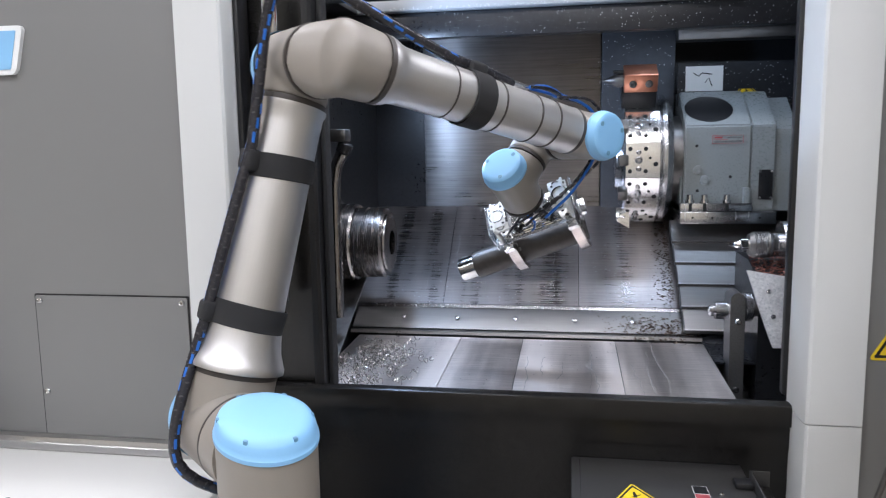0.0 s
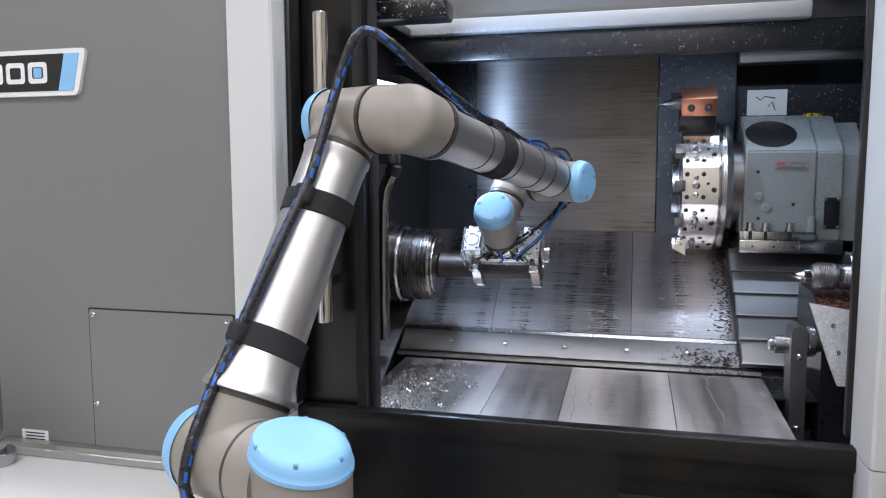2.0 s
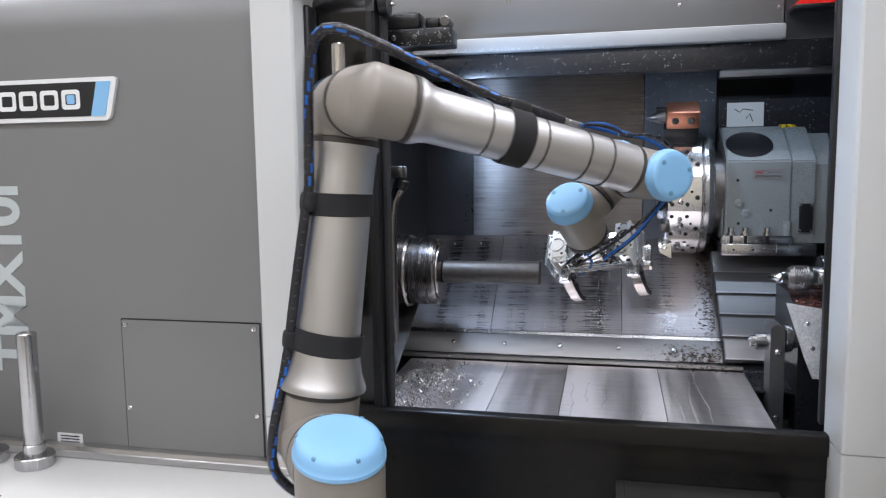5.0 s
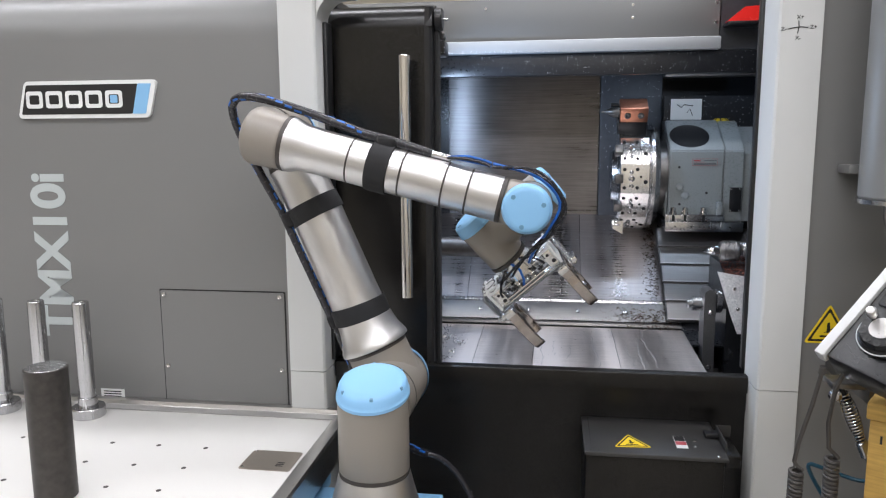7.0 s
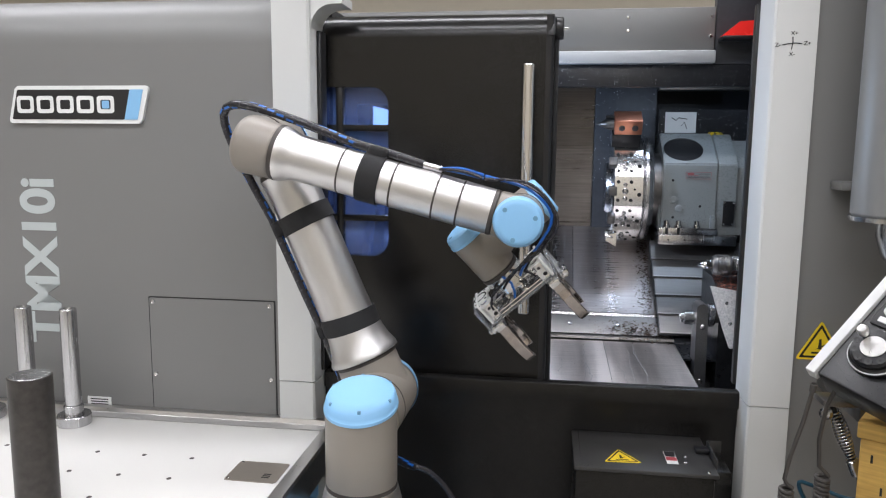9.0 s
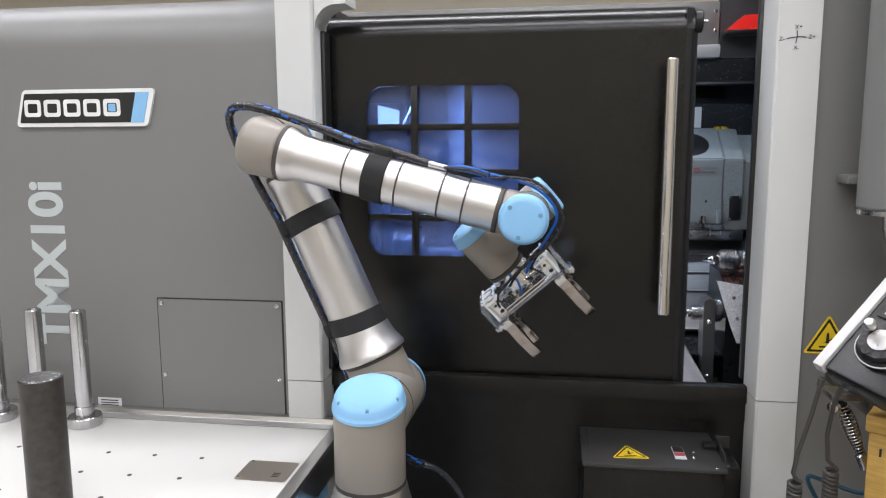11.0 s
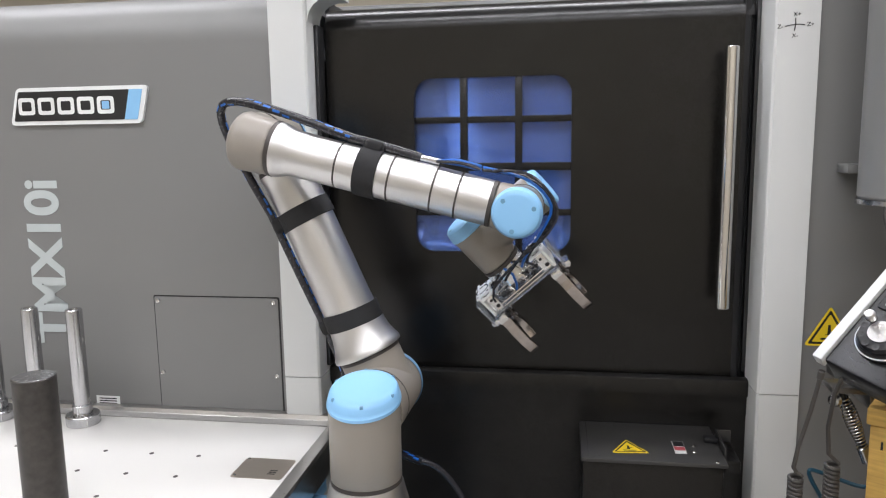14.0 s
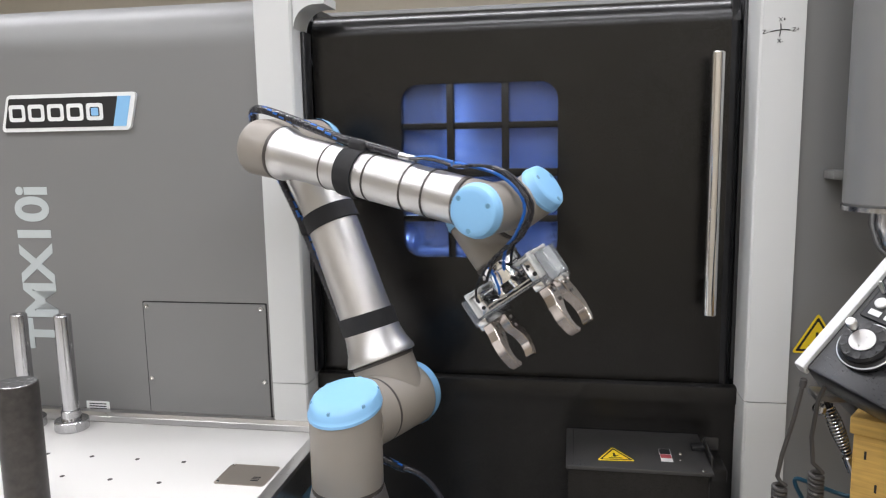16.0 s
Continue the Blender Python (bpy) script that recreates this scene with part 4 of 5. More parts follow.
def trails():
    """Dried coolant runs on the sheets."""
    rng = random.Random(21)
    bm = B()
    for k in range(26):
        x = rng.uniform(0.62, 1.38)
        low = k % 3 == 0
        y0, y1 = (rng.uniform(0.45, 0.66), rng.uniform(0.18, 0.4)) if low else (rng.uniform(0.85, 1.06), rng.uniform(0.78, 0.84))
        pts, n = [], 12
        for i in range(n + 1):
            y = y0 + (y1 - y0) * i / n
            x += rng.gauss(0, 0.0035)
            z = 1.0322 + (y - 0.171) * 0.036 if low else 1.1172 + (y - 0.775) * 0.8495
            pts.append((x, y, z))
        sweep(bm, pts, rng.uniform(0.00025, 0.0006), 4)
    tagged(part("coolant_trails", bm, TRAIL), "thin dried coolant trails on the sheets", "coolant trails", kind="stuff")


def drops():
    """Coolant drops on the sheets and on the dark frame."""
    rng = random.Random(9)
    bm = B()

    def drop(p, n, r):
        m = frame_to(p, n)
        top = bm.verts.new(m @ Vector((0, 0, r * 0.3)))
        rim = [bm.verts.new(m @ Vector((r * math.cos(a), r * math.sin(a), 0))) for a in (0, 1.05, 2.1, 3.14, 4.19, 5.24)]
        mid = [bm.verts.new(m @ Vector((0.7 * r * math.cos(a), 0.7 * r * math.sin(a), r * 0.2))) for a in (0, 1.05, 2.1, 3.14, 4.19, 5.24)]
        for i in range(6):
            j = (i + 1) % 6
            bm.faces.new((rim[i], rim[j], mid[j], mid[i]))
            bm.faces.new((mid[i], mid[j], top))
    for _ in range(420):
        x, y = rng.uniform(0.5, 1.38), rng.uniform(0.78, 1.08)
        drop((x, y, 1.1172 + (y - 0.775) * 0.8495), (0, -0.63, 0.78), 0.0009 + 0.002 * rng.random() ** 2)
    for _ in range(330):
        drop((rng.uniform(0.75, 1.85), 0.6995, 1.955 - 0.068 * rng.random()), (0, -1, 0), 0.0005 + 0.0012 * rng.random() ** 3)
    for _ in range(90):
        drop((rng.uniform(0.55, 1.1), 0.6715, 1.958 + 0.006 * rng.random()), (0, -1, -0.3), rng.uniform(0.001, 0.0025))
    for _ in range(70):
        drop((rng.uniform(0.5, 0.735), 0.1995, rng.uniform(1.907, 1.944)), (0, -1, 0), rng.uniform(0.0006, 0.0016))
    for _ in range(120):
        drop((rng.uniform(1.43, 1.80), 1.0498, rng.uniform(1.70, 1.83)), (0, -1, 0), rng.uniform(0.0007, 0.0016))
    for _ in range(160):
        drop((rng.uniform(1.19, 1.42), 1.0898, rng.uniform(1.55, 1.93)), (0, -1, 0), rng.uniform(0.0008, 0.0018))
    for _ in range(160):
        x, z = rng.uniform(1.545, 1.72), rng.uniform(1.11, 1.25)
        if x > 1.53 + (1.275 - z) * 0.28:
            drop((x, 0.4875 - (1.24 - z) * 0.5, z), (0, -0.9, 0.45), rng.uniform(0.0008, 0.0022))
    tagged(part("coolant_drops", bm, DROP), "small glistening coolant drops", "drops", kind="stuff")


lathe_body = housing()
beacon()
chip_box()
door = sliding_door()
work_area()
spindle()
coolant_pipe()
turret()
gearbox()
way_cover()
tailstock()
parts_arm()
chips()
trails()
drops()


# ---------------------------------------------------------------- work table
def work_table():
    t = thing("work_table", "white steel work table with aluminium edge rails", "table", (0, 0, 0))
    bm = box(B(), -1.6, 0.476, -1.3, -0.066, 0.955, 0.97, 0.001)
    part("tabletop", bm, TABLEM, t, "white table plate with a grid of drilled holes")
    rail = prism(B(), [(-0.064, 0.95), (-0.064, 0.972), (-0.05, 0.978), (-0.045, 0.972), (-0.03, 0.972), (-0.026, 0.982), (-0.006, 0.982), (-0.006, 0.95)], -1.6, 0.52, "yz")
    part("back_rail", rail, ALU, t, "aluminium extrusion along the back")
    part("side_rail", prism(B(), [(0.478, 0.95), (0.478, 0.972), (0.488, 0.978), (0.512, 0.978), (0.516, 0.972), (0.516, 0.90), (0.478, 0.90)], -1.3, -0.066), ALU, t)
    part("skirt", box(B(), -1.59, 0.47, -1.29, -0.07, 0.80, 0.954), BLUE, t, "light blue table frame")
    for x in (-1.5, 0.42):
        for y in (-1.2, -0.15):
            part("leg", box(B(), x - 0.04, x + 0.04, y - 0.04, y + 0.04, 0.0, 0.80, 0.005), ALU, t)
    hole = finish("table_hole", cyl(B(), (0, 0, -0.0005), (0, 0, 0.0006), 0.0054, 0, 14), SEAL)
    for i in range(-11, 4):
        for j in range(8):
            x, y = 0.233 + 0.118 * (i - 1), -0.272 - 0.106 * j
            if x < 0.33:
                ob = new("table_hole", hole)
                ob.parent, ob.location = t, (x, y, 0.97)
    pl = part("name_plate", prism(B(), rounded(0.352, 0.47, -0.366, -0.268, 0.008), 0.9702, 0.9715, "xy"), PLATE, t, "engraved brushed steel plate")
    for x, y in ((0.36, -0.276), (0.36, -0.358)):
        screw(pl, x, y, 0.9715, 0.0035, (0, 0, 1))
    bm = B()
    for k in range(3):
        box(bm, 0.43, 0.447, -0.345 + 0.008 * k, -0.341 + 0.008 * k, 0.9715, 0.9718)
    part("engraving", bm, INK, pl)
    return t


def locating_post():
    p = thing("locating_post", "turned steel locating post with a round foot", "post", (-0.167, -0.118, 0.9705), "locating posts")
    part("foot", lathe(B(), [(0, 0), (0.041, 0), (0.042, 0.002), (0.042, 0.024), (0.040, 0.027), (0.024, 0.027), (0, 0.027)], None, 40), STEEL, p)
    part("collar", lathe(B(), [(0, 0.0272), (0.024, 0.0272), (0.024, 0.05), (0.022, 0.052), (0, 0.052)], None, 32), STEEL, p)
    part("shaft", lathe(B(), [(0, 0.0522), (0.020, 0.0522), (0.0205, 0.056), (0.0205, 0.302), (0.0185, 0.305), (0.010, 0.305), (0.009, 0.301), (0, 0.301)], None, 32), STEEL, p)
    return p


def raw_bar(m):
    s = thing("round_bar", "dark round steel blank standing on the table", "steel bar", m.translation)
    part("bar", lathe(B(), [(0, 0), (0.039, 0), (0.0405, 0.0015), (0.0405, 0.2705), (0.039, 0.272), (0, 0.272)], None, 48), STOCK, s)
    part("sawn_end", lathe(B(), [(0, 0.2722), (0.038, 0.2722), (0.0375, 0.273), (0, 0.2731)], None, 48), STEEL, s)
    return s


def workpiece():
    w = thing("workpiece", "dark round steel workpiece with a bright turned end", "workpiece")
    part("blank", lathe(B(), [(0, -0.12), (0.031, -0.12), (0.0325, -0.118), (0.0325, 0.155), (0.031, 0.157), (0, 0.157)], pose(0, 0, 0, 0, 90, 0), 48), STOCK, w)
    part("turned_end", lathe(B(), [(0, -0.16), (0.026, -0.16), (0.0275, -0.158), (0.0275, -0.1202), (0, -0.1202)], pose(0, 0, 0, 0, 90, 0), 48), CHROME, w)
    return w


work_table()
post = locating_post()
copy_thing(post, pose(-0.293, -0.118, 0.9705))
copy_thing(post, pose(-0.419, -0.112, 0.9705))
raw_bar(pose(0.04, -0.535, 0.9705))
work = workpiece()


# ---------------------------------------------------------------- robot arm
BASE = Vector((0.669, -0.395, 0.95))
D1, A2, A3, LU, LF = 0.1807, 0.6127, 0.57155, 0.176, 0.0393
# seconds, turn of the base, rise of upper arm and forearm, wrist bends, tool roll
JOINTS = [
    (0.0, 136.7, 105.3, 192.3, -50.8, 15.2, -129), (0.5, 152.1, 117.2, 192.5, -51.0, 19.0, -108),
    (0.8, 156.7, 118.0, 191.6, -51.8, 18.0, -104), (3.9, 156.7, 118.0, 191.6, -51.8, 18.0, -104),
    (4.2, 150.5, 118.4, 193.4, -49.6, 19.8, -104), (4.7, 136.0, 109.0, 193.4, -47.5, 22.0, -111),
    (5.3, 111.0, 83.6, 193.4, -43.0, 28.0, -143), (5.8, 93.5, 69.0, 193.6, -40.0, 30.0, -172),
    (6.2, 89.0, 66.6, 194.3, -41.5, 13.5, -180), (15.5, 89.0, 66.6, 194.3, -41.5, 13.5, -180),
    (15.75, 82.8, 66.6, 193.5, -39.5, 11.5, -180), (16.0, 67.2, 66.6, 191.4, -35.0, 5.5, -178),
]


def joints_at(t):
    """Joint angles between the rows, with flat ends where the arm rests."""
    n = len(JOINTS)
    i = max(k for k in range(n) if JOINTS[k][0] <= t + 1e-9)
    if i == n - 1:
        return JOINTS[-1][1:]

    def slope(k, j):
        if k in (0, n - 1):
            return (JOINTS[1][j] - JOINTS[0][j]) / (JOINTS[1][0] - JOINTS[0][0]) if k == 0 else (JOINTS[-1][j] - JOINTS[-2][j]) / (JOINTS[-1][0] - JOINTS[-2][0])
        a = (JOINTS[k][j] - JOINTS[k - 1][j]) / (JOINTS[k][0] - JOINTS[k - 1][0])
        b = (JOINTS[k + 1][j] - JOINTS[k][j]) / (JOINTS[k + 1][0] - JOINTS[k][0])
        return 0.0 if a * b <= 0 else 2 * a * b / (a + b)
    t0, t1 = JOINTS[i][0], JOINTS[i + 1][0]
    h = t1 - t0
    s = (t - t0) / h
    out = []
    for j in range(1, 7):
        a, b, ma, mb = JOINTS[i][j], JOINTS[i + 1][j], slope(i, j) * h, slope(i + 1, j) * h
        out.append((2 * s**3 - 3 * s**2 + 1) * a + (s**3 - 2 * s**2 + s) * ma + (3 * s**2 - 2 * s**3) * b + (s**3 - s**2) * mb)
    return out


def axes_pose(p, x, z):
    y = z.cross(x)
    return Matrix.Translation(p) @ Matrix((x, y, z)).transposed().to_4x4()


def chain(t):
    """Poses of the links in the world at t."""
    th, a1, a2, a4, q5, q6 = (radians(v) for v in joints_at(t))
    up = Vector((0, 0, 1))
    L = Vector((math.cos(th), math.sin(th), 0))
    F = Vector((-L.y, L.x, 0))
    S = BASE + D1 * up
    u1 = math.cos(a1) * F + math.sin(a1) * up
    u2 = math.cos(a2) * F + math.sin(a2) * up
    E = S + A2 * u1 + LF * L
    W = E + A3 * u2
    v = math.cos(a4) * F + math.sin(a4) * up
    w = math.cos(q5) * v.cross(L) + math.sin(q5) * L
    c5 = W + 0.135 * L
    c6 = c5 + 0.12 * v
    g = math.cos(q6) * v + math.sin(q6) * w.cross(v)
    return dict(shoulder=axes_pose(S, L, up), upper_arm=axes_pose(S + LU * L, L, u1), forearm=axes_pose(E, L, u2),
                wrist_bend=axes_pose(c5, L, v), wrist_turn=axes_pose(c6, v, w), gripper=axes_pose(c6, g, w))


def cap(parent, m, r, h, tabs=False):
    """A domed blue cap with a rim and screws, or notch blocks with tabs, opening along -z of m."""
    ob = part("cap", lathe(B(), [(r + 0.0015, 0), (r + 0.0015, 0.006), (r, 0.008), *(((r * 0.985, h * 0.4), (r * 0.96, h * 0.66), (r * 0.91, h * 0.86), (r * 0.82, h * 0.97), (r * 0.7, h)) if tabs else ((r * 0.985, h * 0.55), (r * 0.93, h * 0.85), (r * 0.84, h * 0.97), (r * 0.7, h))), (0, h)], m, 56), BLUE, parent, "light blue plastic end cap")
    # notches as proud darker blocks, their shade put into the colour
    for k in range(6 if tabs else 0):
        a = 60 * k + 12
        part("cap_tab", box(B(), r * 0.86, r * 0.94, -0.0035, 0.0035, h * 0.6, h * 0.9, 0.001, 2, m @ pose(0, 0, 0, 0, 0, a)), CAPDARK, ob)
    for k in range(0 if tabs else 3):
        a = radians(30 + 120 * k)
        part("cap_screw", lathe(B(), [(0, 0), (0.0045, 0), (0.0045, 0.0008), (0.003, 0.001), (0, 0.0004)], m @ pose(r * 0.72 * math.cos(a), r * 0.72 * math.sin(a), h * 0.992), 14), CAPDARK, ob)
    return ob


def ring(parent, m, r, z0, z1, mat=SEAL, name="seal_ring"):
    return part(name, lathe(B(), [(r - 0.01, z0), (r, z0), (r + 0.0006, (z0 + z1) / 2), (r, z1), (r - 0.01, z1)], m, 56), mat, parent)


def strap(parent, z, r, tilt=0.0, w=0.04, turn=0.0):
    m = pose(0, 0, z, tilt, 0, 0)
    o = [(r + 0.0015, -w / 2), (r + 0.004, -w / 2 + 0.001), (r + 0.004, w / 2 - 0.001), (r + 0.0015, w / 2)]
    bm = lathe(B(), o, m, 56)
    box(bm, -0.017, 0.017, r - 0.012, r + 0.0195, z - w / 2 + 0.002, z + w / 2 - 0.002, 0.009, 3, pose(0, 0, 0, 0, 0, turn))
    return part("strap", bm, STRAP, parent, "black fabric cable strap")


def blend(ob, voxel=0.004, turns=6):
    """Rounds the seams where the shells of a casting run into each other."""
    m = ob.modifiers.new("cast", "REMESH")
    m.mode, m.voxel_size, m.use_smooth_shade = "VOXEL", voxel, True
    m = ob.modifiers.new("soften", "SMOOTH")
    m.iterations, m.factor = turns, 0.5
    return ob


def robot_arm():
    arm = thing("industrial_robot", "six-joint robot arm with sand-grey shells, bright tubes and light blue caps", "industrial robot", BASE)
    X, XN = pose(0, 0, 0, 0, 90, 0), pose(0, 0, 0, 0, -90, 0)
    links = {}

    def link(name, bm, mat, label):
        links[name] = part(name, bm, mat, arm, label)
        return links[name]
    # base
    base = part("base", lathe(B(), [(0, -0.06), (0.108, -0.06), (0.108, -0.048), (0.1, -0.04), (0.09, -0.01), (0.082, 0.02), (0.076, 0.045), (0.075, 0.048), (0, 0.048)], None, 64), TUBE, arm, "flared bright aluminium base")
    ring(base, Matrix(), 0.0735, 0.048, 0.056)
    for k in range(4):
        a = radians(45 + 90 * k)
        part("base_bolt", cyl(B(), (0.1 * math.cos(a), 0.1 * math.sin(a), -0.05), (0.1 * math.cos(a), 0.1 * math.sin(a), -0.036), 0.006, 0.001, 14), DARKSTEEL, base)
    # shoulder
    tilt = Matrix(((1, 0, 0, 0), (0, 1, 0, 0), (0.24, 0, 1, 0.036), (0, 0, 0, 1)))
    bm = lathe(B(), [(0, -0.1245), (0.0725, -0.1245), (0.0735, -0.122), (0.0735, -0.05)], None, 64)
    lathe(bm, [(0.0735, -0.005), (0.0735, 0.0), (0, 0.0)], tilt, 64)
    bm.verts.ensure_lookup_table()
    n = len(bm.verts)
    lo, hi = bm.verts[1 + 64 * 2 : 1 + 64 * 3], bm.verts[1 + 64 * 3 : 1 + 64 * 4]
    for i in range(64):
        bm.faces.new((lo[i], lo[(i + 1) % 64], hi[(i + 1) % 64], hi[i]))
    lathe(bm, [(0, 0.035), (0.071, 0.035), (0.071, 0.094), (0, 0.094)], X, 64)
    s = link("shoulder", bm, SAND, "sand-grey shoulder joint")
    cap(s, tilt, 0.0745, 0.033, True)
    ring(s, X, 0.0712, 0.094, 0.1)
    # upper arm
    bm = lathe(B(), [(0, -0.0755), (0.071, -0.0755), (0.0715, -0.07), (0.0715, 0.05), (0, 0.05)], X, 64)
    lathe(bm, [(0, 0), (0.0705, 0), (0.0695, 0.088), (0, 0.088)], None, 64)
    u = link("upper_arm", bm, SAND, "upper arm with a brushed metal tube")
    bm = lathe(B(), [(0, A2 - 0.062), (0.0585, A2 - 0.062), (0.0605, A2 - 0.03), (0.0605, A2), (0, A2)], None, 56)
    lathe(bm, [(0, -0.068), (0.0605, -0.068), (0.0605, 0.045), (0, 0.045)], pose(0, 0, A2) @ X, 56)
    ball(bm, (0, 0, A2), 0.0605)
    blend(part("elbow_housing", bm, SAND, u))
    cap(u, pose(0.046, 0, 0) @ X, 0.0725, 0.036)
    cap(u, pose(0.042, 0, A2) @ X, 0.0615, 0.03)
    ring(u, Matrix(), 0.0702, 0.088, 0.096)
    part("tube", lathe(B(), [(0.06, 0.096), (0.0715, 0.096), (0.0785, 0.098), (0.0785, 0.105), (0.0755, 0.112), (0.069, 0.128), (0.0645, 0.15), (0.0615, 0.175), (0.0597, 0.2), (0.059, 0.23), (0.0575, 0.42), (0.0575, 0.505), (0.0585, 0.53), (0.0615, 0.537), (0.0615, 0.5415), (0.05, 0.5415)], None, 64), TUBE, u, "brushed aluminium tube")
    ring(u, Matrix(), 0.0598, 0.5415, 0.551)
    ring(u, pose(0, 0, A2) @ XN, 0.0607, 0.068, 0.075)
    strap(u, 0.185, 0.0608, 4)
    strap(u, 0.435, 0.0577, -4, turn=22)
    # forearm
    bm = lathe(B(), [(0, 0), (0.0605, 0), (0.0605, 0.0615), (0, 0.0615)], X, 56)
    ball(bm, (0, 0, 0), 0.0605)
    lathe(bm, [(0, 0), (0.0605, 0), (0.0565, 0.064), (0, 0.064)], None, 56)
    for vert in bm.verts:
        if vert.co.z < 0:
            vert.co.z *= 1 - 0.50 * min(1, max(0, (0.058 - vert.co.x) / 0.05))
    f = blend(link("forearm", bm, SAND, "forearm with a brushed metal tube"))
    bm = lathe(B(), [(0, A3 - 0.049), (0.0452, A3 - 0.049), (0.0462, A3 - 0.03), (0.0462, A3), (0, A3)], None, 56)
    lathe(bm, [(0, -0.044), (0.0462, -0.044), (0.0462, 0.069), (0, 0.069)], pose(0, 0, A3) @ X, 56)
    ball(bm, (0, 0, A3), 0.0462)
    blend(part("wrist_housing", bm, SAND, f), 0.0035)
    ring(f, Matrix(), 0.0568, 0.064, 0.073)
    part("tube", lathe(B(), [(0.05, 0.073), (0.0565, 0.073), (0.0565, 0.078), (0.0545, 0.085), (0.0495, 0.098), (0.0475, 0.108), (0.0465, 0.14), (0.0455, 0.35), (0.0452, A3 - 0.062), (0.0458, A3 - 0.0575), (0.04, A3 - 0.0575)], None, 64), TUBE, f, "brushed aluminium tube")
    for z in (0.206, 0.315, 0.403, 0.452):
        ring(f, Matrix(), 0.0468, z - 0.0018, z + 0.0018, SEAL, "tube_band")
    ring(f, Matrix(), 0.0456, A3 - 0.0575, A3 - 0.049)
    cap(f, pose(-0.041, 0, A3) @ XN, 0.0472, 0.024)
    ring(f, pose(0, 0, A3) @ X, 0.0464, 0.069, 0.075)
    strap(f, 0.267, 0.0462, 0, 0.045)
    # wrist housings
    bm = lathe(B(), [(0, -0.0595), (0.045, -0.0595), (0.045, 0), (0, 0)], X, 48)
    ball(bm, (0, 0, 0), 0.045)
    lathe(bm, [(0, -0.04), (0.045, -0.04), (0.045, 0.055), (0, 0.055)], None, 48)
    w1 = blend(link("wrist_bend", bm, SAND, "sand-grey wrist joint"), 0.0035)
    cap(w1, pose(0, 0, -0.038, 180, 0, 0), 0.046, 0.026)
    ring(w1, Matrix(), 0.0452, 0.055, 0.061)
    bm = lathe(B(), [(0, -0.0585), (0.045, -0.0585), (0.045, 0), (0, 0)], X, 48)
    ball(bm, (0, 0, 0), 0.045)
    lathe(bm, [(0, -0.04), (0.045, -0.04), (0.045, 0.058), (0, 0.058)], None, 48)
    w2 = blend(link("wrist_turn", bm, SAND, "sand-grey wrist joint"), 0.0035)
    cap(w2, pose(0, 0, -0.038, 180, 0, 0), 0.046, 0.028)
    ring(w2, Matrix(), 0.0452, 0.058, 0.066)
    # twin gripper; x runs along its bar, z towards the jaws
    bm = lathe(B(), [(0, 0.066), (0.045, 0.066), (0.045, 0.082), (0.038, 0.086), (0.038, 0.112), (0, 0.112)], None, 48)
    g = link("gripper", bm, ALUG, "twin parallel gripper of machined aluminium and clear plates")
    part("flange_bolts_ring", lathe(B(), [(0.026, 0.112), (0.044, 0.112), (0.044, 0.119), (0.026, 0.119)], None, 40), CHROME, g)
    part("adapter_plate", box(B(), -0.062, 0.062, -0.03, 0.03, 0.112, 0.117, 0.001), ALUG, g)
    part("clear_plate", box(B(), -0.098, 0.098, -0.043, 0.043, 0.160, 0.1645, 0.0008), ACRYL, g, "clear plastic guard plate")
    for s1 in (-1, 1):
        for z in (0.146, 0.156):
            part("tie_rod", cyl(B(), (-0.064, 0.034 * s1, z), (0.064, 0.034 * s1, z), 0.0032, 0, 10), CHROME, g)
    for dx in (-0.028, 0.016):
        part("valve_barrel", lathe(B(), [(0, 0.1175), (0.013, 0.1175), (0.013, 0.13), (0.0105, 0.132), (0.0105, 0.142), (0.013, 0.144), (0.013, 0.15), (0, 0.15)], pose(dx, -0.012, 0), 22), CHROME, g)
    part("valve_block", box(B(), -0.045, 0.04, 0.006, 0.026, 0.1175, 0.148, 0.002), STEEL, g)
    for k, (dx, dz) in enumerate(((-0.05, 0.128), (-0.036, 0.136), (0.03, 0.126), (0.048, 0.138))):
        part("fitting", lathe(B(), [(0, 0), (0.0055, 0), (0.0055, 0.012), (0.0035, 0.014), (0.0035, 0.022), (0, 0.022)], frame_to((dx, -0.026, dz), (0.3 * (-1) ** k, -1, -0.4)), 12), SATIN, g)
    for s1 in (-1, 1):
        side = part("jaw_drive", box(B(), 0.078 * s1 - 0.013, 0.078 * s1 + 0.013, -0.036, 0.036, 0.103, 0.159, 0.0025), ALUG, g, "machined aluminium jaw drive")
        wp = part("white_bracket", box(B(), 0.0945 * s1 - 0.003, 0.0945 * s1 + 0.003, -0.044, 0.044, 0.088, 0.158, 0.001), WHITE, g, "white end bracket")
        for s2 in (-1, 1):
            part("bracket_ear", box(B(), 0.078 * s1 - 0.02, 0.078 * s1 + 0.0195, 0.034 * s2 - 0.011, 0.034 * s2 + 0.011, 0.0955, 0.1025, 0.001), WHITE, side)
            part("bore_ring", lathe(B(), [(0.007, 0), (0.0095, 0), (0.0095, 0.002), (0.007, 0.002)], frame_to((0.078 * s1, 0.034 * s2, 0.0955), (0, 0, -1)), 20), STEEL, side)
            part("pin_hole", cyl(B(), (0.078 * s1, 0.0355 * s2, 0.118), (0.078 * s1, 0.0368 * s2, 0.118), 0.004, 0, 12), DARK, side)
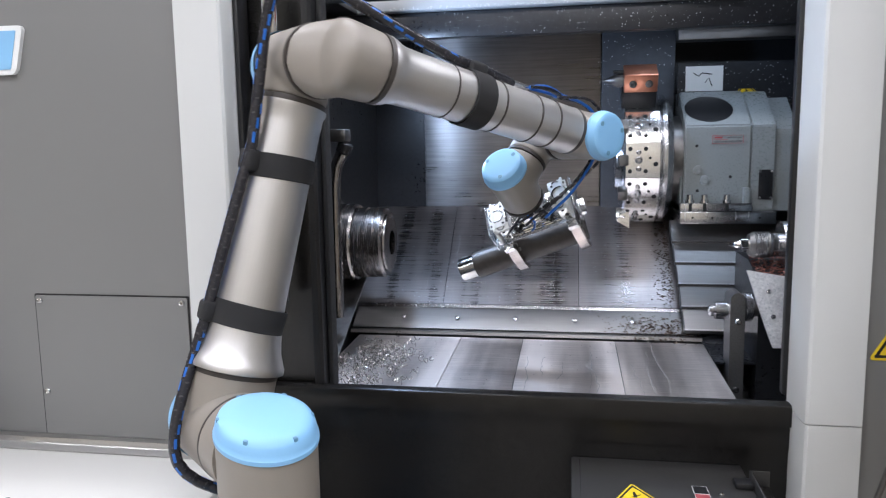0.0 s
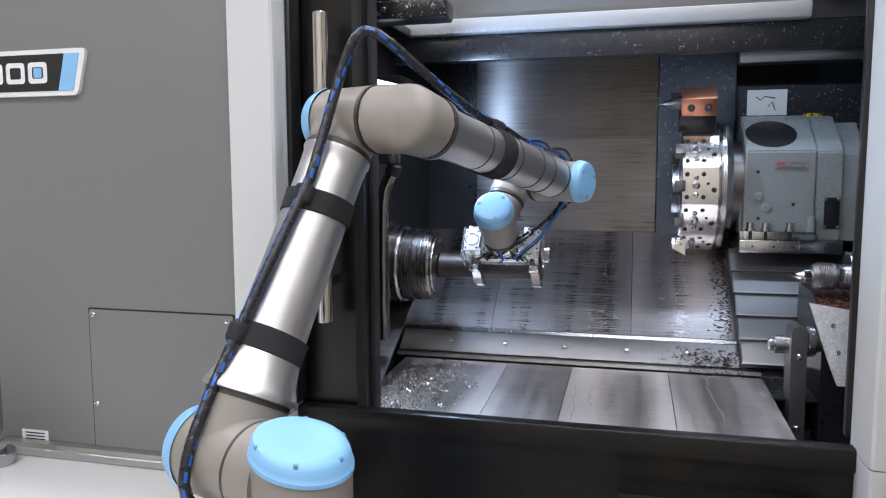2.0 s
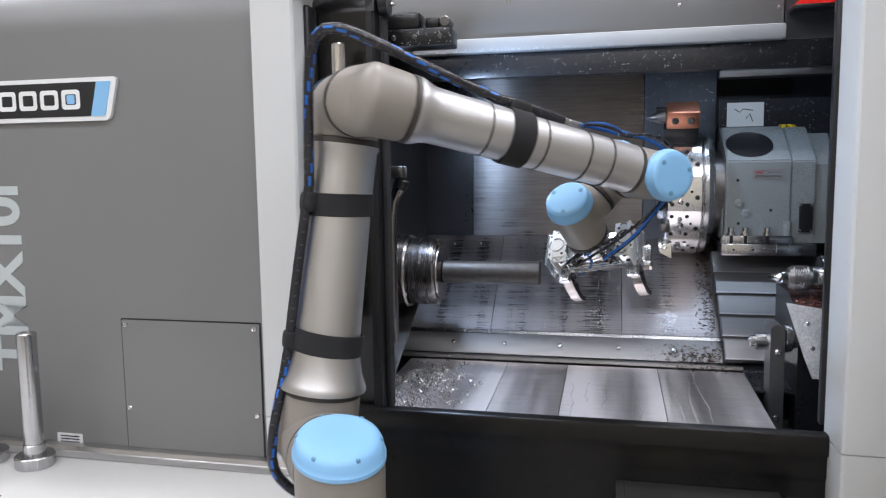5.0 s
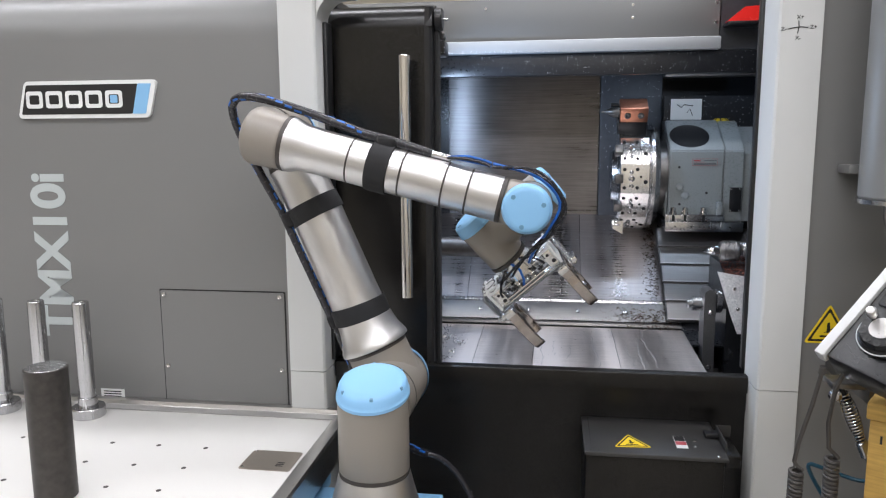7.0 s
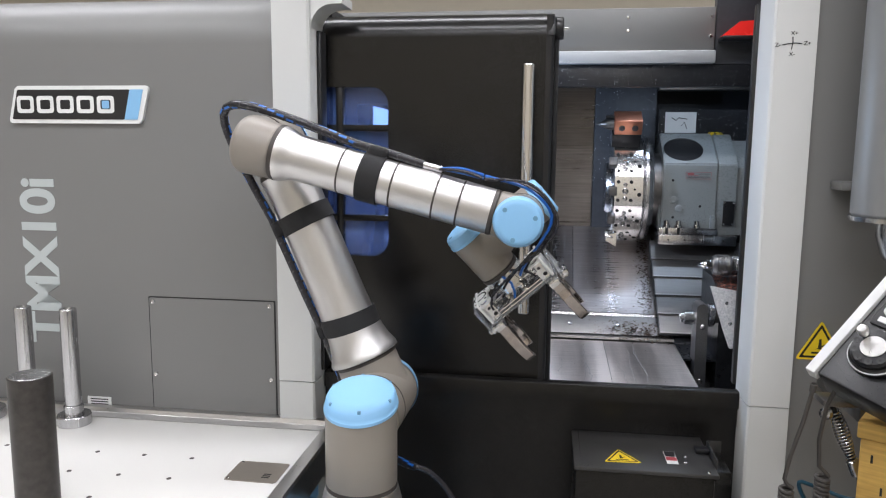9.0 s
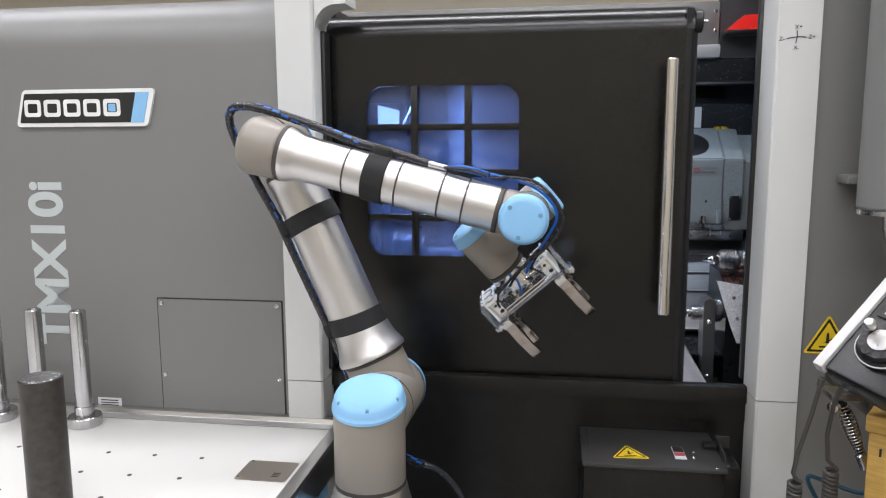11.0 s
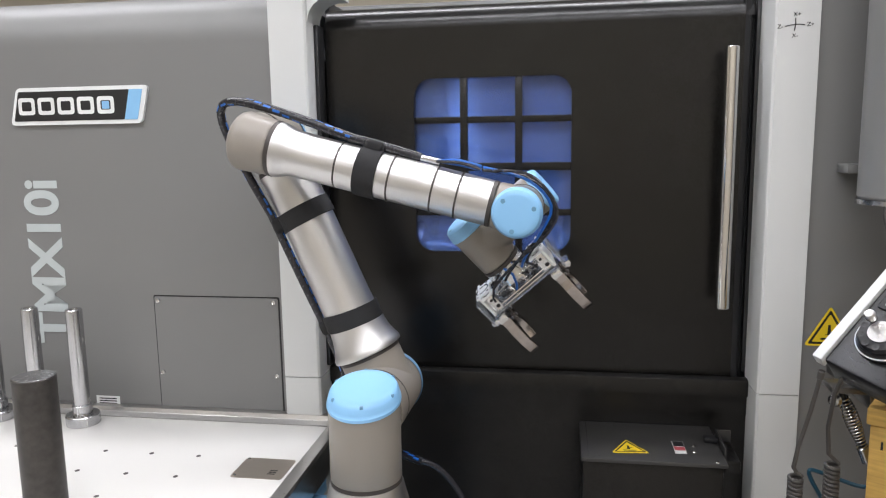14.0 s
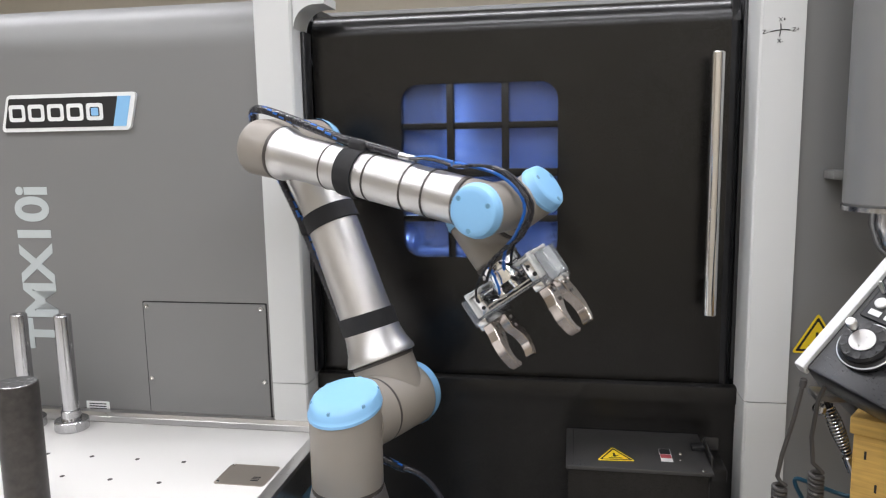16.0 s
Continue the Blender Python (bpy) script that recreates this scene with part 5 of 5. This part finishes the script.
            part("pin_hole", cyl(B(), (0.078 * s1 + 0.004, 0.0355 * s2, 0.142), (0.078 * s1 + 0.004, 0.0368 * s2, 0.142), 0.0055, 0, 12), DARK, side)
        bp = part("bore_plate", box(B(), 0.084 * s1 - 0.021, 0.084 * s1 + 0.021, -0.034, 0.034, 0.0905, 0.095, 0.001), WHITE, g, "white square plate with a round bore")
        part("bore", lathe(B(), [(0.017, 0), (0.0195, 0), (0.0195, 0.0022), (0.017, 0.0022)], frame_to((0.084 * s1, 0, 0.0904), (0, 0, -1)), 28), STEEL, bp)
        for a1, b1 in ((-1, -1), (-1, 1), (1, -1), (1, 1)):
            part("corner_hole", cyl(B(), (0.084 * s1 + 0.015 * a1, 0.026 * b1, 0.0893), (0.084 * s1 + 0.015 * a1, 0.026 * b1, 0.0904), 0.0032, 0, 12), DARK, bp)
        part("end_guard", box(B(), 0.112 * s1 - 0.002, 0.112 * s1 + 0.002, -0.046, 0.046, 0.10, 0.176, 0.001), ACRYL, g, "clear plastic end guard")
        part("slide_rail", box(B(), 0.085 * s1 - 0.013, 0.085 * s1 + 0.013, -0.06, 0.06, 0.1655, 0.183, 0.002), ALUG, g)
        st = part("stop_block", box(B(), 0.1145 * s1 - 0.010, 0.1145 * s1 + 0.010, -0.022, 0.022, 0.1775, 0.192, 0.002), ALUG, g)
        part("stop_screw", cyl(B(), (0.1145 * s1, -0.012, 0.1922), (0.1145 * s1, -0.012, 0.199), 0.005, 0.001, 12), CHROME, st)
        part("stop_screw", cyl(B(), (0.1145 * s1, 0.012, 0.1922), (0.1145 * s1, 0.012, 0.199), 0.005, 0.001, 12), CHROME, st)
        for s2 in (-1, 1):
            o = [(0.018, 0.1835), (0.05, 0.1835), (0.05, 0.205), (0.056, 0.23), (0.058, 0.27), (0.05, 0.305), (0.038, 0.318), (0.030, 0.312), (0.038, 0.298), (0.0405, 0.28), (0.037, 0.258), (0.028, 0.24), (0.018, 0.225)]
            fb = prism(B(), [(a * s2, b) for a, b in o], 0.085 * s1 - 0.0125, 0.085 * s1 + 0.0125, "yz")
            bmesh.ops.bevel(fb, geom=fb.edges[:], offset=0.0012, segments=1, affect="EDGES")
            fing = part("finger", fb, FINGER, g, "curved steel gripper finger")
            for z in (0.2, 0.225):
                for s3 in (-1, 1):
                    part("finger_bolt", cyl(B(), (0.085 * s1 + 0.0125 * s3, 0.032 * s2, z), (0.085 * s1 + 0.0155 * s3, 0.032 * s2, z), 0.005, 0.001, 12), DARKSTEEL, fing)
    part("air_hose", sweep(B(), [(0.03, -0.045, 0.07), (0.05, -0.055, 0.085), (0.06, -0.052, 0.11), (0.062, -0.048, 0.125)], 0.003, 8), HOSE, g)
    part("air_hose", sweep(B(), [(-0.02, -0.046, 0.07), (-0.05, -0.056, 0.09), (-0.066, -0.052, 0.11), (-0.07, -0.046, 0.125)], 0.003, 8), HOSE, g)
    part("air_hose", sweep(B(), [(0.0, -0.046, 0.06), (0.01, -0.06, 0.09), (0.0, -0.055, 0.12), (-0.01, -0.05, 0.135)], 0.003, 8), HOSEBLUE, g)
    seen = set()
    for o in g.children_recursive:
        if o.data.name not in seen:
            seen.add(o.data.name)
            for vert in o.data.vertices:
                vert.co = Vector((vert.co.x * 0.89, vert.co.y * -0.9, 0.066 + (vert.co.z - 0.066) * 0.77))
            o.data.flip_normals()
    for vert in g.data.vertices:
        vert.co.z = 0.066 + (vert.co.z - 0.066) * 0.77
    return arm, links


def hose_mesh(length, r=0.0092):
    """One short stretch of wrapped hose with a blue patch."""
    bm = B()
    lathe(bm, [(0, -length / 2), (r * 0.93, -length / 2), (r, -length * 0.36), (r, length * 0.3), (r * 0.95, length * 0.42), (r * 0.93, length / 2), (0, length / 2)], None, 12)
    me = finish("hose_piece", bm, [HOSE, HOSEBLUE])
    for f in me.polygons:
        c = f.center
        if f.area > 1e-6 and abs(c.z + 0.1 * length) < length * 0.2 and 70 < math.degrees(math.atan2(c.y, c.x)) % 180 < 95:
            f.material_index = 1
    return me


def bezier(p0, d0, p3, d3, n):
    p1, p2 = p0 + d0, p3 + d3
    return [(1 - s) ** 3 * p0 + 3 * s * (1 - s) ** 2 * p1 + 3 * s * s * (1 - s) * p2 + s**3 * p3 for s in (i / n for i in range(n + 1))]


def even(pts, n):
    """n + 1 points at even steps along a line of points."""
    d = [0.0]
    for a, b in zip(pts, pts[1:]):
        d.append(d[-1] + (b - a).length)
    out, k = [], 0
    for i in range(n + 1):
        want = d[-1] * i / n
        while k < len(d) - 2 and d[k + 1] < want:
            k += 1
        f = (want - d[k]) / max(1e-9, d[k + 1] - d[k])
        out.append(pts[k].lerp(pts[k + 1], f))
    return out, d[-1]


def slack(p0, d0, p3, d3, length):
    """A curve of the given length between two ends with given directions."""
    lo, hi = 0.02, 1.2
    for _ in range(24):
        k = (lo + hi) / 2
        if even(bezier(p0, d0 * k, p3, d3 * k, 40), 10)[1] > length:
            hi = k
        else:
            lo = k
    return bezier(p0, d0 * k, p3, d3 * k, 40)


ELBOW_N, FOOT_N, LOOP, TAIL = 26, 24, 0.60, 0.52
# thin air hoses round the wrist: start on the forearm, end on the gripper, length
WRIST_N = 22
WRIST_FROM = [(0.004, 0.064), (0.012, 0.058), (0.020, 0.060), (-0.004, 0.058)]
WRIST_TO = [(0.034, 0.052), (-0.012, 0.053), (0.05, 0.046), (-0.046, 0.047)]
WRIST_LEN = [0.37, 0.37, 0.37, 0.37]
HOSE_FOOT = Vector((0.765, -0.30, 1.0))


def hose_lines(t):
    c = chain(t)
    u, f = c["upper_arm"], c["forearm"]
    a, da = u @ Vector((-0.0295, 0.0632, 0.46)), u.to_3x3() @ Vector((-0.02, 0.1, 1)).normalized()
    b, db = f @ Vector((0.0, 0.058, 0.225)), f.to_3x3() @ Vector((0, 0.1, -1)).normalized()
    elbow = even(slack(a, da, b, db, LOOP), ELBOW_N)[0]
    sh = c["shoulder"]
    up, F = Vector((0, 0, 1)), sh.to_3x3() @ Vector((0, 1, 0))
    a, da = u @ Vector((0.0, 0.070, 0.16)), u.to_3x3() @ Vector((0, 0.05, -1)).normalized()
    mid = sh @ Vector((LU - 0.01, 0.086, -0.02))
    first = bezier(a, da * 0.08, mid, up * 0.06, 16)
    foot = even(first + bezier(mid, up * -0.09, HOSE_FOOT, Vector((-0.10, 0.06, 0.0)), 24)[1:], FOOT_N)[0]
    out = [elbow, foot]
    g = c["gripper"]
    for k, ((ax, ay), (bx, by)) in enumerate(zip(WRIST_FROM, WRIST_TO)):
        wide = 0.004 * k
        b = g @ Vector((bx, by, 0.085))
        turn = f @ Vector((ax + 0.012, -0.036, 0.622 + wide))
        pts = [f @ Vector((ax, ay, 0.455)), f @ Vector((ax, ay, 0.485)), f @ Vector((ax + 0.004, 0.060 + wide, 0.575)), f @ Vector((ax + 0.008, 0.022, 0.630 + wide)), turn,
               turn.lerp(b, 0.55) + g.to_3x3() @ Vector((0.012, 0.016, -0.012)), b, g @ Vector((bx, by * 0.9, 0.11))]
        line = []
        for i in range(1, len(pts) - 2):
            p0, p1, p2, p3 = pts[i - 1 : i + 3]
            for j in range(8):
                q = j / 8
                line.append(0.5 * (2 * p1 + (p2 - p0) * q + (2 * p0 - 5 * p1 + 4 * p2 - p3) * q * q + (3 * p1 - p0 - 3 * p2 + p3) * q**3))
        out.append(even(line + [b], WRIST_N)[0])
    return out


def hose_poses(t):
    out = []
    for line in hose_lines(t):
        last = None
        for i, (p, q) in enumerate(zip(line, line[1:])):
            z = (q - p).normalized()
            x = (last - z * last.dot(z)).normalized() if last else z.orthogonal().normalized()
            last = x
            k = radians(25 * i)
            xx = math.cos(k) * x + math.sin(k) * z.cross(x)
            out.append(axes_pose((p + q) / 2, xx, z))
    return out


arm, links = robot_arm()
mesh_a, mesh_b = hose_mesh(LOOP / ELBOW_N * 1.12), hose_mesh(TAIL / FOOT_N * 1.12)
hose_pieces = []
for k in range(ELBOW_N + FOOT_N):
    ob = new("hose_piece", mesh_a if k < ELBOW_N else mesh_b)
    ob.parent = arm
    hose_pieces.append(ob)
for k, mat in enumerate((HOSEBLUE, HOSE, HOSE, HOSE)):
    n = WRIST_LEN[k] / WRIST_N
    bm = lathe(B(), [(0, -n * 0.58), (0.0022, -n * 0.56), (0.003, -n * 0.5), (0.003, n * 0.5), (0.0022, n * 0.56), (0, n * 0.58)], None, 8)
    me = finish("air_hose_piece", bm, mat)
    for i in range(WRIST_N):
        ob = new("air_hose_piece", me)
        ob.parent = arm
        hose_pieces.append(ob)
# hose stretches that lie on the arm
on_upper = [Vector((-0.0695 * math.sin(radians(25 * i / 14)), 0.0695 * math.cos(radians(25 * i / 14)), 0.15 + 0.32 * i / 14)) for i in range(15)]
for p, q in zip(on_upper, on_upper[1:]):
    ob = new("hose_piece", mesh_a)
    ob.parent = links["upper_arm"]
    ob.matrix_local = axes_pose((p + q) / 2, Vector((1, 0, 0)), (q - p).normalized())
part("hose", sweep(B(), [(0, 0.058, 0.215), (0, 0.058, 0.27), (0.004, 0.055, 0.33), (0.006, 0.053, 0.36)], 0.0095, 12), HOSE, links["forearm"], "black wrapped hose")
part("hose_joint", cyl(B(), (0.004, 0.053, 0.36), (0.005, 0.053, 0.40), 0.007, 0.001, 14), STEEL, links["forearm"])
for k, (dx, mat, rise) in enumerate(((-0.006, HOSEBLUE, 0.010), (0.004, HOSEBLUE, 0.002), (0.012, HOSE, 0.004), (-0.012, HOSE, 0.006))):
    pts = [(dx, 0.054, 0.395), (dx, 0.055 + rise, 0.43), (dx * 0.8, 0.056 + rise, 0.46), (WRIST_FROM[k][0], WRIST_FROM[k][1], 0.485)]
    line = []
    for i in range(len(pts) - 1):
        p0, p1, p2, p3 = (Vector(pts[max(0, min(len(pts) - 1, i + j))]) for j in (-1, 0, 1, 2))
        for s in (0, 0.25, 0.5, 0.75):
            line.append(0.5 * (2 * p1 + (p2 - p0) * s + (2 * p0 - 5 * p1 + 4 * p2 - p3) * s * s + (3 * p1 - p0 - 3 * p2 + p3) * s**3))
    part("air_hose", sweep(B(), line, 0.003, 8), mat, links["forearm"])


# robot pedestal
def pedestal():
    p = thing("robot_pedestal", "light blue steel pedestal under the robot arm", "pedestal", (0.669, -0.395, 0))
    part("top_plate", box(B(), -0.17, 0.125, -0.16, 0.13, 0.87, 0.89, 0.003), BLUE, p)
    part("column", box(B(), -0.11, 0.1, -0.1, 0.1, 0.02, 0.87, 0.01), BLUE, p)
    part("foot_plate", box(B(), -0.2, 0.2, -0.2, 0.2, 0.0, 0.02, 0.003), BLUE, p)
    h = thing("supply_hose", "black supply hose with blue flecks hanging behind the pedestal", "hose", (0, 0, 0))
    part("hose", sweep(B(), bezier(Vector((0.765, -0.30, 1.0)), Vector((0.06, 0.02, -0.01)), Vector((0.90, -0.26, 0.70)), Vector((-0.01, 0, 0.16)), 20), 0.0065, 10), HOSE, h)
    part("hose_drop", sweep(B(), [(0.90, -0.26, 0.70), (0.905, -0.26, 0.4), (0.90, -0.26, 0.012)], 0.0065, 10), HOSE, h)


pedestal()


# ---------------------------------------------------------------- control station
def control_station():
    duct = thing("support_column", "grey vertical support tube with a bright elbow for the control panel", "support column", (1.757, -0.15, 0))
    part("tube", lathe(B(), [(0, 1.555), (0.086, 1.555), (0.09, 1.56), (0.09, 2.4), (0, 2.4)], None, 40), GREY, duct)
    part("collar", lathe(B(), [(0, 1.545), (0.093, 1.545), (0.093, 1.5545), (0, 1.5545)], None, 40), STEEL, duct)
    part("elbow", sweep(B(), [(0, 0, 1.5445), (0, 0, 1.52), (0.008, -0.002, 1.49), (0.03, -0.008, 1.46), (0.07, -0.015, 1.445), (0.15, -0.03, 1.44)], 0.04, 24), STEEL, duct)
    part("wall_clamp", box(B(), -0.09, -0.05, 0.07, 0.136, 1.603, 1.622, 0.002), GREY, duct)
    e1, e2 = Vector((0.68, 0.27, 0.69)).normalized(), Vector((0.6, -0.75, -0.182)).normalized()
    m = Matrix.Translation((1.528, -0.352, 1.279)) @ Matrix((e2, e1, e2.cross(e1))).transposed().to_4x4()
    c = thing("control_panel", "tilted machine control panel with hand wheel and buttons", "control panel", (0, 0, 0))
    c.matrix_world = m
    part("body", box(B(), 0.0205, 0.5, 0.004, 0.62, -0.075, -0.006, 0.006), SATIN, c)
    part("edge_trim", box(B(), 0.0, 0.02, 0.0, 0.62, -0.028, 0.0, 0.003), LIGHT, c, "white edge trim")
    part("under_tray", box(B(), 0.06, 0.5, 0.03, 0.6, -0.12, -0.0755, 0.012), SATIN, c)
    w = part("hand_wheel", lathe(B(), [(0, -0.0055), (0.056, -0.0055), (0.058, 0.0), (0.058, 0.006), (0.05, 0.009), (0.048, 0.011), (0.048, 0.022), (0.044, 0.028), (0.026, 0.030), (0, 0.030)], pose(0.092, 0.082, 0), 48), SATIN, c, "black hand wheel")
    w.scale, w.location = (0.84, 0.84, 0.84), (0.010, 0.019, 0)
    part("dial_disc", lathe(B(), [(0, 0.0302), (0.026, 0.0302), (0.026, 0.032), (0, 0.0325)], pose(0.092, 0.082, 0), 36), ALU, w)
    for k in range(10):
        a = radians(36 * k)
        bm = lathe(B(), [(0, 0.0), (0.0075, 0.0), (0.008, 0.0015), (0.005, 0.0015), (0, -0.001)], pose(0.092 + 0.038 * math.cos(a), 0.082 + 0.038 * math.sin(a), 0.0285), 14)
        part("finger_dimple", bm, INK, w)
    part("crank_knob", lathe(B(), [(0, 0.032), (0.006, 0.032), (0.006, 0.038), (0.011, 0.042), (0.012, 0.056), (0.009, 0.06), (0, 0.061)], pose(0.062, 0.098, 0), 24), ALU, w)
    part("scale_ring", lathe(B(), [(0.0545, 0.0078), (0.0568, 0.0066), (0.057, 0.0068), (0.0545, 0.0082)], pose(0.092, 0.082, 0), 48), LIGHT, w)
    bez = part("button_field", box(B(), 0.035, 0.2, 0.142, 0.235, -0.0055, -0.001, 0.003), INK, c)
    for i in range(4):
        part("button", lathe(B(), [(0, -0.001), (0.011, -0.001), (0.011, 0.003), (0.009, 0.0045), (0, 0.0045)], pose(0.055 + 0.03 * i, 0.178, 0), 24), LIGHT, bez)
        part("legend_plate", box(B(), 0.046 + 0.03 * i, 0.068 + 0.03 * i, 0.15, 0.162, -0.001, 0.001, 0.001), LIGHT, bez)
    part("green_button", box(B(), 0.052, 0.082, 0.214, 0.23, -0.001, 0.007, 0.003), GREEN, bez, "green start button")
    part("white_button", box(B(), 0.086, 0.112, 0.214, 0.23, -0.001, 0.007, 0.003), LIGHT, bez)
    part("toggle", cyl(B(), (0.045, 0.2, -0.001), (0.037, 0.208, 0.022), 0.004, 0.001, 12), ALU, bez)
    part("toggle", cyl(B(), (0.1, 0.2, -0.001), (0.092, 0.208, 0.022), 0.004, 0.001, 12), ALU, bez)
    scr = part("screen_bezel", prism(B(), rounded(0.045, 0.3, 0.25, 0.40, 0.012), -0.0055, 0.003, "xy"), LIGHT, c)
    part("screen", prism(B(), rounded(0.056, 0.29, 0.262, 0.388, 0.004), 0.003, 0.0036, "xy"), INK, scr)
    part("stop_button", lathe(B(), [(0, -0.0055), (0.012, -0.0055), (0.012, 0.012), (0.02, 0.016), (0.02, 0.024), (0.015, 0.028), (0, 0.028)], pose(0.052, 0.44, 0), 28), REDP, c, "red emergency stop button")
    return c


def coil_cable(name, path, start, turns):
    """A cable that hangs and ends in a coiled stretch."""
    c = thing(name, "grey coiled cable hanging from the control panel", "cable", (0, 0, 0), "coiled cables")
    part("lead", sweep(B(), path, 0.0042, 10), CABLE, c)
    part("boot", cyl(B(), path[0], Vector(path[0]).lerp(Vector(path[1]), 0.6), 0.0065, 0.001, 12), CABLE, c)
    x, y, z = start
    n = turns * 14
    part("coil", sweep(B(), [(x + 0.0115 * math.cos(2 * math.pi * i / 14), y + 0.0115 * math.sin(2 * math.pi * i / 14), z - 0.0088 * i / 14) for i in range(n)], 0.0042, 7), CABLE, c)


def tool_corner():
    coil_cable("coiled_cable", [(1.548, -0.352, 1.248), (1.546, -0.345, 1.22), (1.540, -0.33, 1.16), (1.528, -0.31, 1.08), (1.524, -0.30, 1.03), (1.531, -0.298, 1.018), (1.5405, -0.30, 1.012)], (1.529, -0.30, 1.012), 40)
    coil_cable("coiled_cable", [(1.598, -0.375, 1.262), (1.585, -0.36, 1.245), (1.580, -0.335, 1.20), (1.580, -0.31, 1.12), (1.588, -0.30, 1.062), (1.602, -0.298, 1.048), (1.6075, -0.30, 1.042)], (1.596, -0.30, 1.042), 40)
    air = thing("air_gun_holder", "coil-spring hose guard on a small bracket", "hose guard", (0, 0, 0))
    part("bracket", box(B(), 1.60, 1.69, -0.26, -0.20, 1.172, 1.186, 0.004), DARKSTEEL, air)
    part("bracket_arm", box(B(), 1.672, 1.69, -0.26, -0.012, 1.14, 1.171, 0.003), DARKSTEEL, air)
    part("pivot_knob", lathe(B(), [(0, 0), (0.012, 0), (0.013, 0.006), (0.008, 0.014), (0, 0.015)], frame_to((1.607, -0.262, 1.16), (-0.4, -0.9, 0.1)), 18), STEEL, air)
    a, b = Vector((1.625, -0.25, 1.165)), Vector((1.668, -0.25, 1.06))
    d = (b - a).normalized()
    u = d.orthogonal().normalized()
    v = d.cross(u)
    pts = [a + (b - a) * (i / 224) + (0.0085 + 0.0055 * math.sin(math.pi * min(1, i / 200))) * (math.cos(i * math.pi / 7) * u + math.sin(i * math.pi / 7) * v) for i in range(225)]
    part("spring", sweep(B(), pts, 0.0021, 6), STEEL, air, "bright coil spring")
    part("ferrule", cyl(B(), b, b + d * 0.035, 0.013, 0.002, 18), STEEL, air)
    part("core", cyl(B(), a - d * 0.012, b, 0.006, 0, 12), SATIN, air)
    q = b + d * 0.035
    part("hose", sweep(B(), bezier(q, d * 0.09, Vector((1.60, -0.2, 0.98)), Vector((0.09, 0, -0.03)), 18), 0.0045, 10), TEAL, air, "teal air hose")
    part("hose_tail", sweep(B(), bezier(Vector((1.60, -0.2, 0.98)), Vector((-0.05, 0, 0.02)), Vector((1.68, -0.2, 0.80)), Vector((-0.03, 0, 0.08)), 14) + [Vector((1.70, -0.2, 0.4)), Vector((1.70, -0.2, 0.008))], 0.0045, 10), TEAL, air)
    bx = thing("yellow_crate", "worn yellow wooden crate on a stand beside the lathe", "crate", (1.657, -0.36, 0))
    bx.rotation_euler = (0, 0, radians(-32))
    part("crate_body", box(B(), -0.02, 0.4, 0.0, 0.3, 0.86, 1.145, 0.004), YBOX, bx)
    part("crate_lid", box(B(), -0.026, 0.406, -0.006, 0.306, 1.1455, 1.18, 0.004), YBOX, bx)
    for x, z in ((0.0, 1.10), (0.02, 1.04), (0.05, 1.07), (0.03, 0.98)):
        part("mark", box(B(), x, x + 0.004, -0.001, 0.0005, z, z + 0.016), INK, bx)
    for x in (0.0, 0.36):
        for y in (0.02, 0.27):
            part("stand_leg", box(B(), x, x + 0.03, y, y + 0.03, 0, 0.86, 0.003), DARKSTEEL, bx)


control_station()
tool_corner()


# ---------------------------------------------------------------- what moves
def moving_times():
    ts = {0.0, 16.0}
    for a, b in ((0.0, 0.8), (3.9, 6.2), (15.5, 16.0)):
        n = round((b - a) / 0.1)
        ts |= {round(a + (b - a) * i / n, 3) for i in range(n + 1)}
    ts |= {9.0, 2.0}
    return sorted(ts)


def motions():
    ts = moving_times()
    inv = Matrix.Translation(-BASE)
    poses = {t: chain(t) for t in ts}
    for name, ob in links.items():
        walk(ob, [(t, inv @ poses[t][name]) for t in ts])
    hoses = {t: hose_poses(t) for t in ts}
    for k, ob in enumerate(hose_pieces):
        walk(ob, [(t, inv @ hoses[t][k]) for t in ts])
    # the workpiece rides in the gripper until it sits in the chuck
    rest = pose(0.745, 0.588, 1.328)
    grip = {t: poses[t]["gripper"] @ pose(0, 0, 0.238) for t in ts}
    seat = grip[0.8].inverted() @ rest
    rows = [(t, grip[t] @ seat) for t in ts if t <= 0.8] + [(1.0, rest), (16.0, rest)]
    walk(work, rows)
    walk(door, [(t, pose(x, 0, 0)) for t, x in ((0.0, -0.911), (6.0, -0.911), (6.25, -0.892), (6.5, -0.855), (7.0, -0.782), (7.5, -0.703), (8.0, -0.629), (8.5, -0.545), (9.0, -0.463), (9.8, -0.331), (10.6, -0.198), (11.3, -0.090), (11.5, -0.050), (11.8, 0.0), (16.0, 0.0))])


motions()
